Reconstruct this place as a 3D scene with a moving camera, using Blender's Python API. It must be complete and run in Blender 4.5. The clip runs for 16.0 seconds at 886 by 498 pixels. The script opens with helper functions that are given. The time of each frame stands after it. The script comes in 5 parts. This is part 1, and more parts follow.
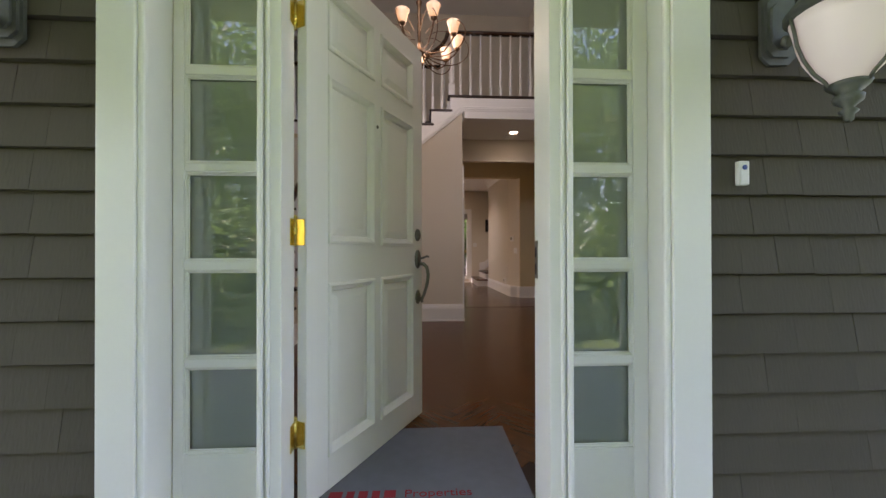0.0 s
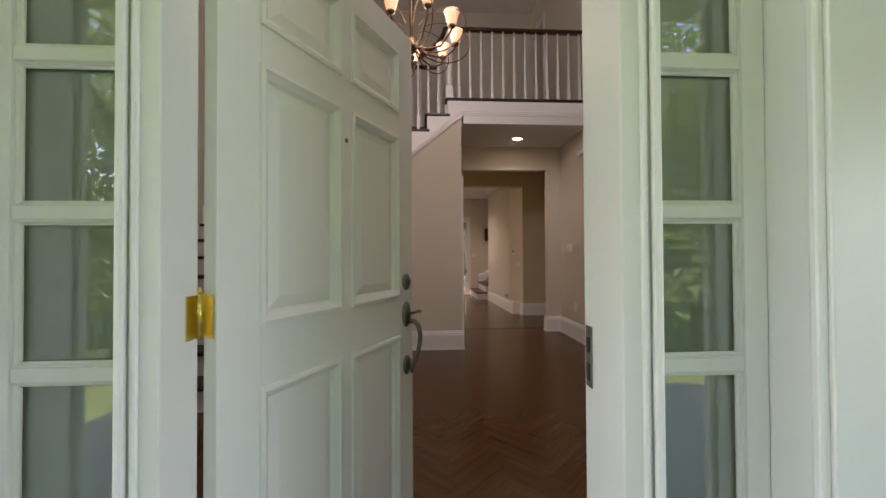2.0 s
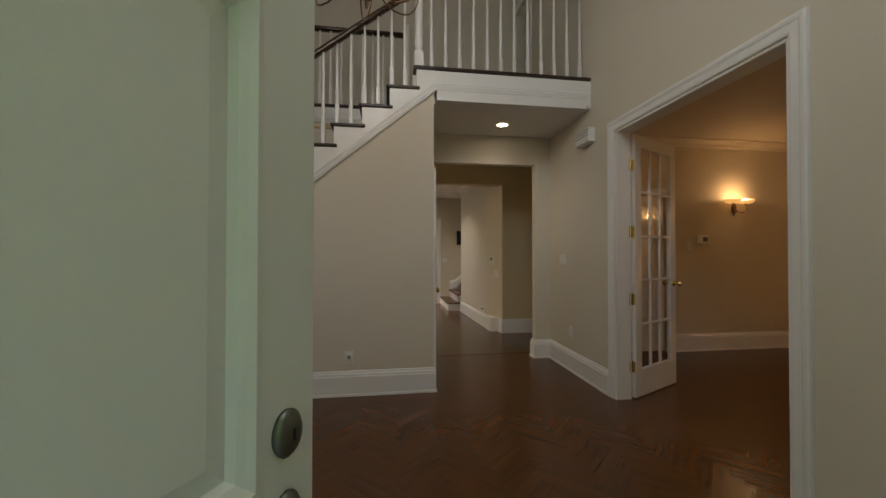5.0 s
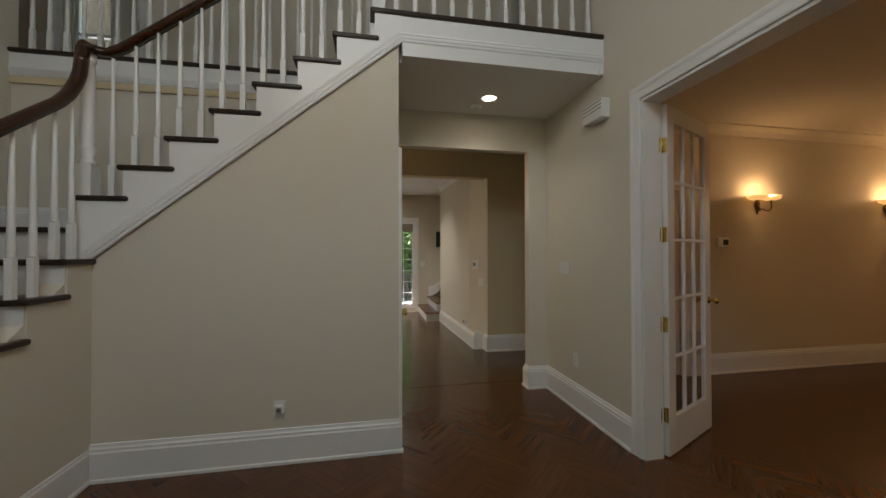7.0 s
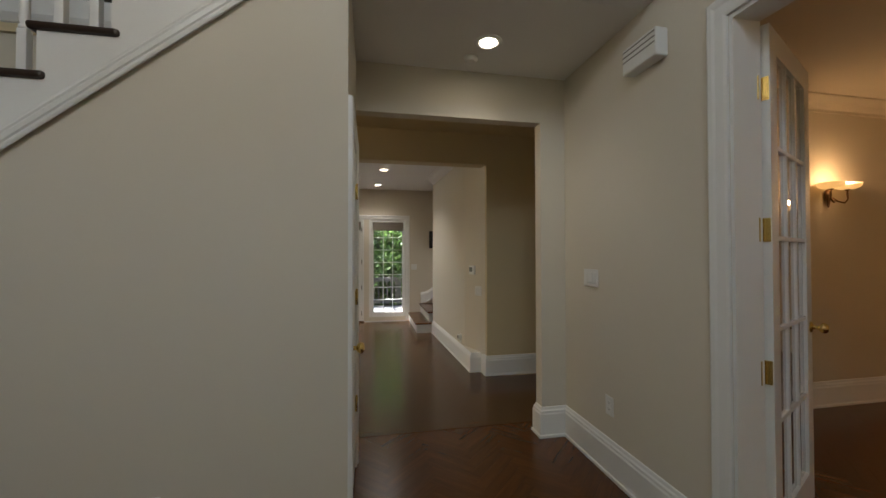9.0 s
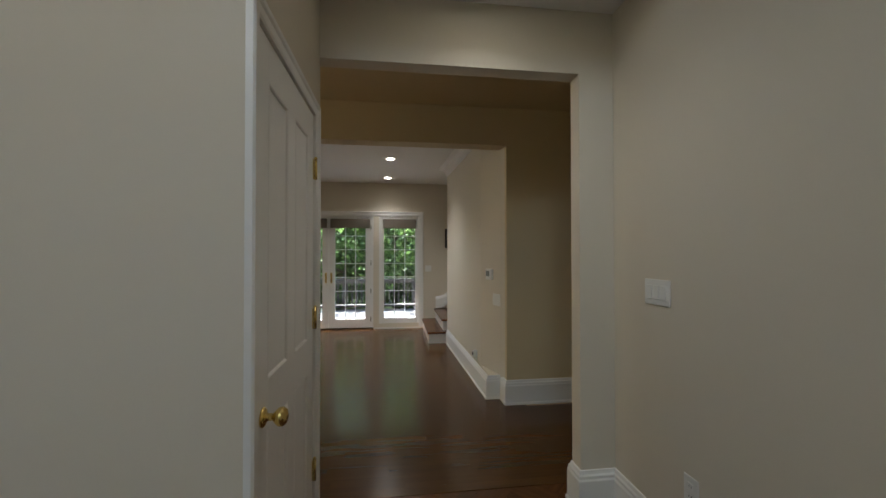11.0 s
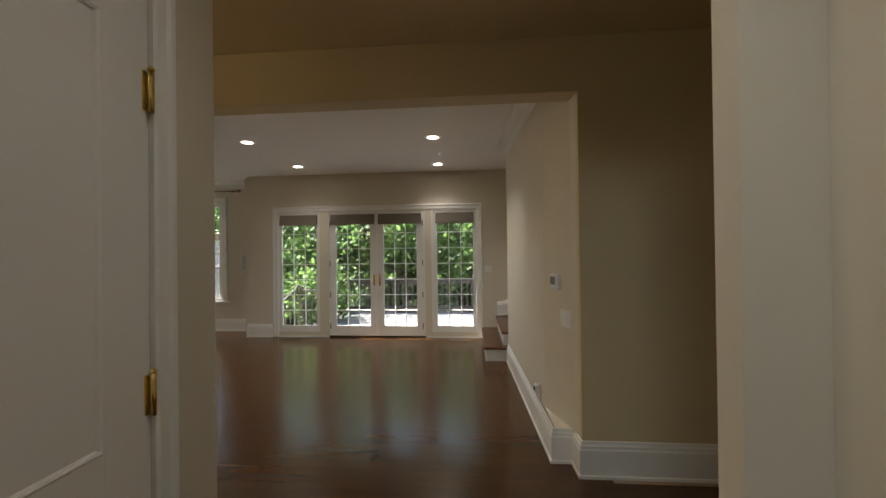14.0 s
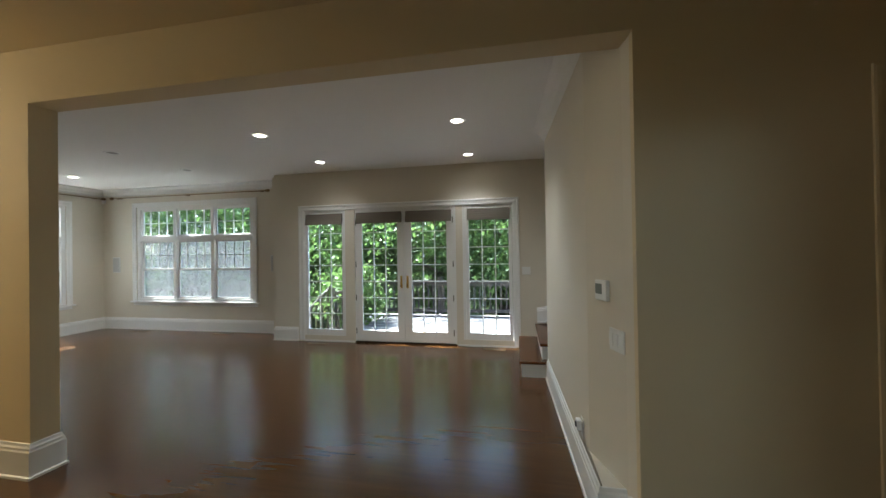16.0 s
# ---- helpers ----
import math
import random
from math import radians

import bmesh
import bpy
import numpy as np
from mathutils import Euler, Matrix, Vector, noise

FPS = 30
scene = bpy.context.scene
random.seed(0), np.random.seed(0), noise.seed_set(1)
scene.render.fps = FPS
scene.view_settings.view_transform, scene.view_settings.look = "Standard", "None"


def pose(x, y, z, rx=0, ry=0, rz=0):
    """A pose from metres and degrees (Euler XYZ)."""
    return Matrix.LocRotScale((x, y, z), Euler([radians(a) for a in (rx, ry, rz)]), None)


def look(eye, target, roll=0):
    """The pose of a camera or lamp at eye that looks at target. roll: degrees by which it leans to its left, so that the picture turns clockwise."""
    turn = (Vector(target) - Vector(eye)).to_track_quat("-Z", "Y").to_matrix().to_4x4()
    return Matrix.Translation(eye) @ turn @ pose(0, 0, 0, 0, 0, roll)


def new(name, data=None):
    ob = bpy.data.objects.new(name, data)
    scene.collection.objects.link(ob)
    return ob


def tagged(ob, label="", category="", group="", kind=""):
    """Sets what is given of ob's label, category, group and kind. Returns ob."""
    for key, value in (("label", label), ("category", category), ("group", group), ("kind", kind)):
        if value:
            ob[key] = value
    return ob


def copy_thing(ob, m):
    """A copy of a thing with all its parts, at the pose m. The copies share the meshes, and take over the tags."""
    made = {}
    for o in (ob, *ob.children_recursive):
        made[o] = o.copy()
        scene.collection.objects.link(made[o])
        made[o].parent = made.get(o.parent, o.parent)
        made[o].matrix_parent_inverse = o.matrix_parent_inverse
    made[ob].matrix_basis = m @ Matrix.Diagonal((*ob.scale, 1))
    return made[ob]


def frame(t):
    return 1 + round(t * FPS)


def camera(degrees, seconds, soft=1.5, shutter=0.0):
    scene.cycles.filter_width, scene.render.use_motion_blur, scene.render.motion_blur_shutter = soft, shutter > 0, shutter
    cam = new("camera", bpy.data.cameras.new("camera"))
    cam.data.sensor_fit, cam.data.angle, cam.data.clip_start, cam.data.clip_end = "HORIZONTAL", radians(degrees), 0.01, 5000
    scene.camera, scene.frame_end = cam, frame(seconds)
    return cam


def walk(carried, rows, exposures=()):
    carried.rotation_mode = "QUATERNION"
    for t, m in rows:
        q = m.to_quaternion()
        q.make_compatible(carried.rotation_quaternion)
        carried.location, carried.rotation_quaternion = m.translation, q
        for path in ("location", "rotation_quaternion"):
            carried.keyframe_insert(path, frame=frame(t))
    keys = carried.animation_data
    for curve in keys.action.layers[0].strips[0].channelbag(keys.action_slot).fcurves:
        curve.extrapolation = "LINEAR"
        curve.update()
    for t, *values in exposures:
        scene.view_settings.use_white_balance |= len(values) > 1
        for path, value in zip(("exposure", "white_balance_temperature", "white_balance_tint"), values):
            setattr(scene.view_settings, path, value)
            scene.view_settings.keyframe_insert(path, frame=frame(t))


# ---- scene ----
cam = camera(99.7, 16.0)
PATH = [
    (0, (0.703, 0.839, 0.943), (0.805, 2.836, 0.953), -0.1),
    (0.5, (0.705, 0.975, 0.984), (0.808, 2.972, 1.008), -0.1),
    (1, (0.71, 1.105, 1.043), (0.81, 3.102, 1.069), -0.1),
    (1.5, (0.713, 1.228, 1.097), (0.817, 3.225, 1.125), -0.1),
    (2, (0.732, 1.36, 1.149), (0.848, 3.356, 1.176), -0.3),
    (2.5, (0.741, 1.472, 1.188), (0.878, 3.468, 1.211), 0.1),
    (3, (0.771, 1.615, 1.238), (0.918, 3.61, 1.258), 0.0),
    (3.5, (0.758, 1.764, 1.239), (0.929, 3.757, 1.268), 0.1),
    (6, (0.911, 2.824, 1.332), (1.254, 4.794, 1.353), -0.1),
    (6.5, (0.976, 3.03, 1.346), (1.336, 4.998, 1.369), -0.1),
    (7, (1.035, 3.271, 1.359), (1.414, 5.235, 1.383), -0.1),
    (7.5, (1.103, 3.487, 1.371), (1.487, 5.45, 1.397), -0.1),
    (8, (1.182, 3.731, 1.38), (1.573, 5.692, 1.399), -0.1),
    (8.5, (1.26, 3.954, 1.384), (1.645, 5.916, 1.411), -0.2),
    (9, (1.321, 4.155, 1.381), (1.704, 6.118, 1.41), -0.1),
    (11.5, (1.662, 5.056, 1.412), (1.843, 7.048, 1.432), -0.2),
    (12, (1.714, 5.23, 1.425), (1.816, 7.227, 1.437), -0.4),
    (12.5, (1.768, 5.379, 1.423), (1.819, 7.378, 1.439), -0.5),
    (13, (1.831, 5.543, 1.419), (1.811, 7.543, 1.432), -0.7),
    (13.5, (1.901, 5.698, 1.424), (1.792, 7.695, 1.437), -0.7),
    (14, (1.958, 5.864, 1.417), (1.805, 7.858, 1.428), -0.7),
    (14.5, (1.995, 6.031, 1.415), (1.81, 8.023, 1.426), -0.8),
    (15, (2.024, 6.162, 1.419), (1.815, 8.151, 1.432), -0.8),
    (15.5, (2.069, 6.304, 1.42), (1.796, 8.285, 1.433), -0.9),
    (16, (2.102, 6.426, 1.41), (1.711, 8.388, 1.425), -0.9),
]
EXPOSURES = [(0.0, 2.8, 7200, 33), (2.0, 2.85, 7300, 33), (3.0, 2.75, 7400, 29), (3.5, 2.62, 7400, 24), (6.0, 2.82, 6600, 11), (9.0, 2.88, 6300, 10), (11.5, 2.85, 5900, 8), (13.0, 2.80, 6500, 10), (15.0, 2.94, 6300, 9), (16.0, 3.02, 5600, 4)]
walk(cam, [(t, look(eye, target, roll)) for t, eye, target, roll in PATH], EXPOSURES)
# ---------- world, sun, exposure ----------
world = bpy.data.worlds.new("world")
scene.world = world
world.use_nodes = True
_nt = world.node_tree
_sky = _nt.nodes.new("ShaderNodeTexSky")
_sky.sky_type = "NISHITA"
_sky.sun_disc = False
_sky.sun_elevation = radians(57)
_sky.sun_rotation = radians(-65.2)
_nt.links.new(_sky.outputs[0], _nt.nodes["Background"].inputs[0])
_nt.nodes["Background"].inputs[1].default_value = 0.15
sun = new("sun", bpy.data.lights.new("sun", "SUN"))
sun.data.energy, sun.data.angle, sun.data.color = 5.0, radians(0.5), (1.0, 0.95, 0.88)
sun.matrix_basis = look((-6.5, 3.0, 11.0), (0, 0, 0))

# fill light for the foyer, set in an unseen window added over the entrance
foyer_fill = new("window_sky", bpy.data.lights.new("window_sky", "AREA"))
foyer_fill.data.shape, foyer_fill.data.size, foyer_fill.data.size_y = "RECTANGLE", 1.45, 1.25
foyer_fill.data.energy, foyer_fill.data.color = 5.8, (0.84, 0.93, 1.0)
foyer_fill.matrix_basis = look((0.70, 2.25, 3.80), (0.55, 5.9, 1.6))


# ---------- materials ----------
def shader(name):
    m = bpy.data.materials.new(name)
    m.use_nodes = True
    return m, m.node_tree, m.node_tree.nodes["Principled BSDF"]


def paint(name, col, rough=0.5, metal=0.0, var=0.08, scale=3.0, grain=60.0, bump=0.05, dist=0.002, spec=0.5, stretch=(1, 1, 1), island=False, objvar=0.0):
    """A surface with broad mottling, fine grain and a little relief."""
    m, nt, b = shader(name)
    N, L = nt.nodes.new, nt.links.new
    tc, mp = N("ShaderNodeTexCoord"), N("ShaderNodeMapping")
    mp.inputs["Scale"].default_value = stretch
    L(tc.outputs["Object"], mp.inputs[0])
    n1, n2 = N("ShaderNodeTexNoise"), N("ShaderNodeTexNoise")
    n1.inputs["Scale"].default_value, n1.inputs["Detail"].default_value = scale, 4
    n2.inputs["Scale"].default_value, n2.inputs["Detail"].default_value = grain, 6
    L(mp.outputs[0], n1.inputs[0]), L(mp.outputs[0], n2.inputs[0])
    add = N("ShaderNodeMath")
    add.operation = "MULTIPLY_ADD"
    L(n2.outputs[0], add.inputs[0])
    add.inputs[1].default_value = 0.5
    L(n1.outputs[0], add.inputs[2])
    last = add.outputs[0]
    if island or objvar:
        src = N("ShaderNodeNewGeometry").outputs["Random Per Island"] if island else N("ShaderNodeObjectInfo").outputs["Random"]
        k = N("ShaderNodeMath")
        k.operation = "MULTIPLY_ADD"
        L(src, k.inputs[0])
        k.inputs[1].default_value = (objvar or 0.6) / max(var, 0.01)
        L(last, k.inputs[2])
        c2 = N("ShaderNodeMath")
        c2.operation = "SUBTRACT"
        L(k.outputs[0], c2.inputs[0])
        c2.inputs[1].default_value = 0.5 * (objvar or 0.6) / max(var, 0.01)
        last = c2.outputs[0]
    mr = N("ShaderNodeMapRange")
    mr.inputs["From Min"].default_value, mr.inputs["From Max"].default_value = 0.25, 1.25
    mr.inputs["To Min"].default_value, mr.inputs["To Max"].default_value = 1 - var, 1 + var
    mr.clamp = False
    L(last, mr.inputs[0])
    mx = N("ShaderNodeMix")
    mx.data_type, mx.blend_type = "RGBA", "MULTIPLY"
    mx.inputs[0].default_value = 1.0
    mx.inputs[6].default_value = (*col, 1)
    L(mr.outputs[0], mx.inputs[7])
    L(mx.outputs[2], b.inputs["Base Color"])
    rr = N("ShaderNodeMapRange")
    rr.inputs["To Min"].default_value, rr.inputs["To Max"].default_value = max(rough - 0.06, 0.02), min(rough + 0.06, 1)
    L(n1.outputs[0], rr.inputs[0])
    L(rr.outputs[0], b.inputs["Roughness"])
    b.inputs["Metallic"].default_value = metal
    b.inputs["Specular IOR Level"].default_value = spec
    if bump:
        bp = N("ShaderNodeBump")
        bp.inputs["Strength"].default_value, bp.inputs["Distance"].default_value = bump, dist
        L(n2.outputs[0], bp.inputs["Height"])
        L(bp.outputs[0], b.inputs["Normal"])
    return m


def wood(name, dark, light, rough=0.2, axis=0, island=True, coat=0.0, ring=9.0):
    """Varnished wood with streaks along one axis, each board of its own tone."""
    m, nt, b = shader(name)
    N, L = nt.nodes.new, nt.links.new
    tc, mp = N("ShaderNodeTexCoord"), N("ShaderNodeMapping")
    sc = [ring * 4, ring * 4, ring * 4]
    sc[axis] = ring * 0.35
    mp.inputs["Scale"].default_value = sc
    geo = N("ShaderNodeNewGeometry").outputs["Random Per Island"] if island else N("ShaderNodeObjectInfo").outputs["Random"]
    off = N("ShaderNodeVectorMath")
    off.operation = "MULTIPLY_ADD"
    cmb = N("ShaderNodeCombineXYZ")
    for k in range(3):
        L(geo, cmb.inputs[k])
    L(cmb.outputs[0], off.inputs[0])
    off.inputs[1].default_value = (37, 53, 91)
    L(tc.outputs["Object"], off.inputs[2])
    L(off.outputs[0], mp.inputs[0])
    n = N("ShaderNodeTexNoise")
    n.inputs["Scale"].default_value, n.inputs["Detail"].default_value, n.inputs["Distortion"].default_value = 1.0, 3, 0.6
    L(mp.outputs[0], n.inputs[0])
    add = N("ShaderNodeMath")
    add.operation = "MULTIPLY_ADD"
    L(geo, add.inputs[0])
    add.inputs[1].default_value = 0.22
    L(n.outputs[0], add.inputs[2])
    cr = N("ShaderNodeValToRGB")
    cr.color_ramp.elements[0].position, cr.color_ramp.elements[0].color = 0.25, (*dark, 1)
    cr.color_ramp.elements[1].position, cr.color_ramp.elements[1].color = 1.05, (*light, 1)
    L(add.outputs[0], cr.inputs[0])
    L(cr.outputs[0], b.inputs["Base Color"])
    big = N("ShaderNodeTexNoise")
    big.inputs["Scale"].default_value, big.inputs["Detail"].default_value = 1.7, 3
    L(N("ShaderNodeNewGeometry").outputs["Position"], big.inputs[0])
    rr = N("ShaderNodeMapRange")
    rr.inputs["To Min"].default_value, rr.inputs["To Max"].default_value = rough * 0.88, rough * 1.15
    L(big.outputs[0], rr.inputs[0])
    L(rr.outputs[0], b.inputs["Roughness"])
    b.inputs["Specular IOR Level"].default_value = 0.5
    b.inputs["Coat Weight"].default_value = coat
    b.inputs["Coat Roughness"].default_value = rough * 0.6
    return m


def glass(name, rough=0.0, tint=(1, 1, 1), coat=0.0):
    m, nt, b = shader(name)
    b.inputs["Base Color"].default_value = (*tint, 1)
    b.inputs["Transmission Weight"].default_value = 1
    b.inputs["Roughness"].default_value = rough
    b.inputs["IOR"].default_value = 1.45
    b.inputs["Coat Weight"].default_value = coat
    b.inputs["Coat Roughness"].default_value = 0.02
    b.inputs["Coat IOR"].default_value = 2.3
    return m


def glow(name, col, strength, base=(0.8, 0.75, 0.65)):
    m, nt, b = shader(name)
    b.inputs["Base Color"].default_value = (*base, 1)
    b.inputs["Roughness"].default_value = 0.4
    b.inputs["Emission Color"].default_value = (*col, 1)
    b.inputs["Emission Strength"].default_value = strength
    return m


M_WALL = paint("cream_wall_paint", (0.66, 0.61, 0.51), 0.75, var=0.03, scale=0.9, grain=180, bump=0.10, dist=0.001)
# Same cream as M_WALL, with the hall's warm lamplight put in the colour.
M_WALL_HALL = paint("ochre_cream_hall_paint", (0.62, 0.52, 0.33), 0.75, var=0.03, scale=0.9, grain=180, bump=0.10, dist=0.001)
# Warmer than M_WALL: the study's tungsten light is put in this colour.
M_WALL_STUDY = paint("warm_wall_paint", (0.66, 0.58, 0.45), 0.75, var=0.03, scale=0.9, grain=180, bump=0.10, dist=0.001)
M_CEIL = paint("ceiling_paint", (0.82, 0.81, 0.78), 0.85, var=0.02, scale=0.8, grain=160, bump=0.08, dist=0.001)
M_TRIM = paint("white_trim_paint", (0.78, 0.78, 0.76), 0.38, var=0.025, scale=2.0, grain=90, bump=0.06, dist=0.001)
M_EXT = paint("exterior_white_paint", (0.80, 0.80, 0.76), 0.42, var=0.035, scale=2.2, grain=70, bump=0.10, dist=0.0012)
M_DOOR = paint("door_white_paint", (0.80, 0.80, 0.76), 0.36, var=0.03, scale=1.6, grain=(55), bump=0.12, dist=0.0012, stretch=(1, 1, 0.3))
M_SHINGLE = paint("grey_brown_stained_shingle", (0.075, 0.064, 0.047), 0.85, var=0.12, scale=5, grain=40, bump=0.5, dist=0.003, stretch=(3, 3, 0.35), objvar=0.07)
M_TREAD = wood("dark_stained_tread", (0.008, 0.004, 0.002), (0.030, 0.013, 0.006), 0.36, 0, False, coat=0.0)
M_RAIL = wood("mahogany_rail", (0.016, 0.005, 0.002), (0.062, 0.021, 0.006), 0.24, 0, False, coat=0.2)
M_FLOOR_A = wood("foyer_oak_floor", (0.066, 0.0225, 0.0065), (0.130, 0.048, 0.0132), 0.25, 0, True, coat=0.0)
M_FLOOR_B = wood("living_oak_floor", (0.060, 0.026, 0.0070), (0.098, 0.042, 0.0105), 0.21, 0, True, coat=0.0, ring=5.0)
M_FLOOR_PIECE = wood("foyer_oak_block", (0.066, 0.0225, 0.0065), (0.130, 0.048, 0.0132), 0.25, 0, False, coat=0.0)
M_SUB = paint("floor_joint", (0.02, 0.008, 0.004), 0.6)
M_GLASS = glass("clear_glass")
M_FROST = glass("frosted_glass", 0.75, (0.27, 0.36, 0.29), 1.0)
M_FROST.node_tree.nodes["Principled BSDF"].inputs["Transmission Weight"].default_value = 0.6
M_BRASS = paint("polished_brass", (0.76, 0.58, 0.20), 0.22, 1.0, var=0.08, scale=30, grain=200, bump=0.02)
M_ANTIQUE = paint("antique_brass", (0.24, 0.17, 0.08), 0.32, 1.0, var=0.15, scale=30, grain=200, bump=0.03)
M_PEWTER = paint("aged_pewter", (0.19, 0.20, 0.16), 0.42, 0.9, var=0.2, scale=40, grain=220, bump=0.08)
M_VERDI = paint("weathered_verdigris_metal", (0.13, 0.14, 0.125), 0.6, 0.6, var=0.25, scale=25, grain=160, bump=0.25)
M_BRONZE = paint("rubbed_bronze", (0.17, 0.10, 0.055), 0.35, 0.9, var=0.2, scale=30, grain=150, bump=0.05)
M_WHITE_PLASTIC = paint("white_plastic", (0.76, 0.76, 0.73), 0.4, var=0.02, bump=0.02)
M_DARK_PLASTIC = paint("dark_plastic", (0.02, 0.02, 0.022), 0.35, var=0.05, bump=0.02)
M_BLUE = paint("blue_button", (0.05, 0.09, 0.30), 0.4, var=0.03)
M_MAT = paint("grey_door_mat_fibre", (0.16, 0.17, 0.20), 0.95, var=0.15, scale=20, grain=400, bump=0.8, dist=0.004)
M_RED = paint("red_mat_print", (0.30, 0.02, 0.03), 0.9, var=0.1, grain=300)
M_STONE = paint("porch_stone", (0.37, 0.36, 0.34), 0.8, var=0.15, scale=4, grain=70, bump=0.3)
M_SHADE_CLOTH = paint("woven_taupe_shade", (0.17, 0.145, 0.115), 0.9, var=0.12, scale=8, grain=220, bump=0.5, stretch=(0.3, 1, 3))
M_SCREEN = paint("dark_screen", (0.008, 0.008, 0.009), 0.25, var=0.02)
M_DECK = paint("weathered_deck_board", (0.14, 0.137, 0.135), 0.75, var=0.12, scale=3, grain=50, bump=0.3, stretch=(0.3, 4, 4), island=True)
M_DECK_RAIL = paint("weathered_grey_rail", (0.085, 0.078, 0.07), 0.8, var=0.12, scale=5, grain=60, bump=0.3)
M_BARK = paint("tree_bark", (0.085, 0.066, 0.05), 0.95, var=0.3, scale=5, grain=30, bump=0.9, dist=0.03, stretch=(3, 3, 0.5))
M_GRASS = paint("ground_grass", (0.07, 0.11, 0.03), 0.95, var=0.4, scale=0.6, grain=9, bump=0.5, dist=0.05)
M_CAB = paint("honey_maple_cabinet", (0.50, 0.33, 0.16), 0.4, var=0.10, scale=3, grain=30, bump=0.05, stretch=(6, 6, 0.5))
M_COUNTER = paint("speckled_stone_counter", (0.30, 0.25, 0.19), 0.25, var=0.35, scale=30, grain=180, bump=0.02)
M_TILE = paint("beige_floor_tile", (0.33, 0.235, 0.145), 0.35, var=0.08, scale=3, grain=40, bump=0.04, objvar=0.08)
M_GROUT = paint("tile_grout", (0.26, 0.21, 0.16), 0.9)
M_SPLASH = paint("beige_backsplash", (0.55, 0.46, 0.33), 0.35, var=0.06, scale=8, grain=60)
M_STEEL = paint("brushed_steel", (0.30, 0.29, 0.27), 0.35, 0.9, var=0.08, stretch=(1, 1, 30))
M_CAN = glow("downlight_lens", (1.0, 0.86, 0.66), 3.0)
M_BULB_SHADE = glow("lit_alabaster_shade", (1.0, 0.52, 0.20), 0.10)
M_SCONCE_SHADE = glow("lit_amber_shade", (1.0, 0.50, 0.14), 0.12)
M_LANTERN_GLASS = glow("lit_opal_lantern_glass", (1.0, 0.90, 0.84), 0.028, (0.6, 0.58, 0.55))


def leaf_mat(name, col):
    m, nt, b = shader(name)
    N, L = nt.nodes.new, nt.links.new
    g = N("ShaderNodeNewGeometry")
    mr = N("ShaderNodeMapRange")
    mr.inputs["To Min"].default_value, mr.inputs["To Max"].default_value = 0.45, 1.5
    L(g.outputs["Random Per Island"], mr.inputs[0])
    mx = N("ShaderNodeMix")
    mx.data_type, mx.blend_type = "RGBA", "MULTIPLY"
    mx.inputs[0].default_value = 1
    mx.inputs[6].default_value = (*col, 1)
    L(mr.outputs[0], mx.inputs[7])
    L(mx.outputs[2], b.inputs["Base Color"])
    b.inputs["Roughness"].default_value = 0.5
    tr = N("ShaderNodeBsdfTranslucent")
    L(mx.outputs[2], tr.inputs[0])
    ms = N("ShaderNodeMixShader")
    ms.inputs[0].default_value = 0.55
    L(b.outputs[0], ms.inputs[1]), L(tr.outputs[0], ms.inputs[2])
    L(ms.outputs[0], nt.nodes["Material Output"].inputs[0])
    return m


M_LEAF = leaf_mat("green_leaves", (0.11, 0.185, 0.05))
M_LEAF_DARK = leaf_mat("dark_green_leaves", (0.055, 0.105, 0.03))


def mesh_screen(name):
    """Fine insect screen: mostly see-through, the wires pale grey."""
    m, nt, b = shader(name)
    b.inputs["Base Color"].default_value = (0.36, 0.37, 0.38, 1)
    b.inputs["Roughness"].default_value = 0.8
    t = nt.nodes.new("ShaderNodeBsdfTransparent")
    tr = nt.nodes.new("ShaderNodeBsdfTranslucent")
    tr.inputs[0].default_value = (0.30, 0.31, 0.32, 1)
    a, c = nt.nodes.new("ShaderNodeMixShader"), nt.nodes.new("ShaderNodeMixShader")
    a.inputs[0].default_value, c.inputs[0].default_value = 0.5, 0.40
    nt.links.new(b.outputs[0], a.inputs[1]), nt.links.new(tr.outputs[0], a.inputs[2])
    nt.links.new(t.outputs[0], c.inputs[1]), nt.links.new(a.outputs[0], c.inputs[2])
    nt.links.new(c.outputs[0], nt.nodes["Material Output"].inputs[0])
    return m


M_MESH = mesh_screen("insect_screen_mesh")

# ---------- building helpers ----------
def box(bm, x0, x1, y0, y1, z0, z1, bevel=0.0, m=None):
    vs = [bm.verts.new(Vector((x, y, z)) if m is None else m @ Vector((x, y, z))) for z in (z0, z1) for y in (y0, y1) for x in (x0, x1)]
    fs = [bm.faces.new([vs[i] for i in f]) for f in ((0, 2, 3, 1), (4, 5, 7, 6), (0, 1, 5, 4), (2, 6, 7, 3), (0, 4, 6, 2), (1, 3, 7, 5))]
    if bevel:
        es = list({e for f in fs for e in f.edges})
        bmesh.ops.bevel(bm, geom=es, offset=bevel, segments=2, affect="EDGES", profile=0.5)
    return bm


def lathe(bm, prof, seg=20, m=None, cap=True):
    """Turn a profile of (radius, z) round the z axis."""
    m = m or Matrix()
    rings = []
    for r, z in prof:
        rings.append([bm.verts.new(m @ Vector((r * math.cos(2 * math.pi * k / seg), r * math.sin(2 * math.pi * k / seg), z))) for k in range(seg)])
    for a, b in zip(rings, rings[1:]):
        for k in range(seg):
            f = bm.faces.new((a[k], a[(k + 1) % seg], b[(k + 1) % seg], b[k]))
            f.smooth = True
    if cap:
        bm.faces.new(list(reversed(rings[0])))
        bm.faces.new(rings[-1])
    return bm


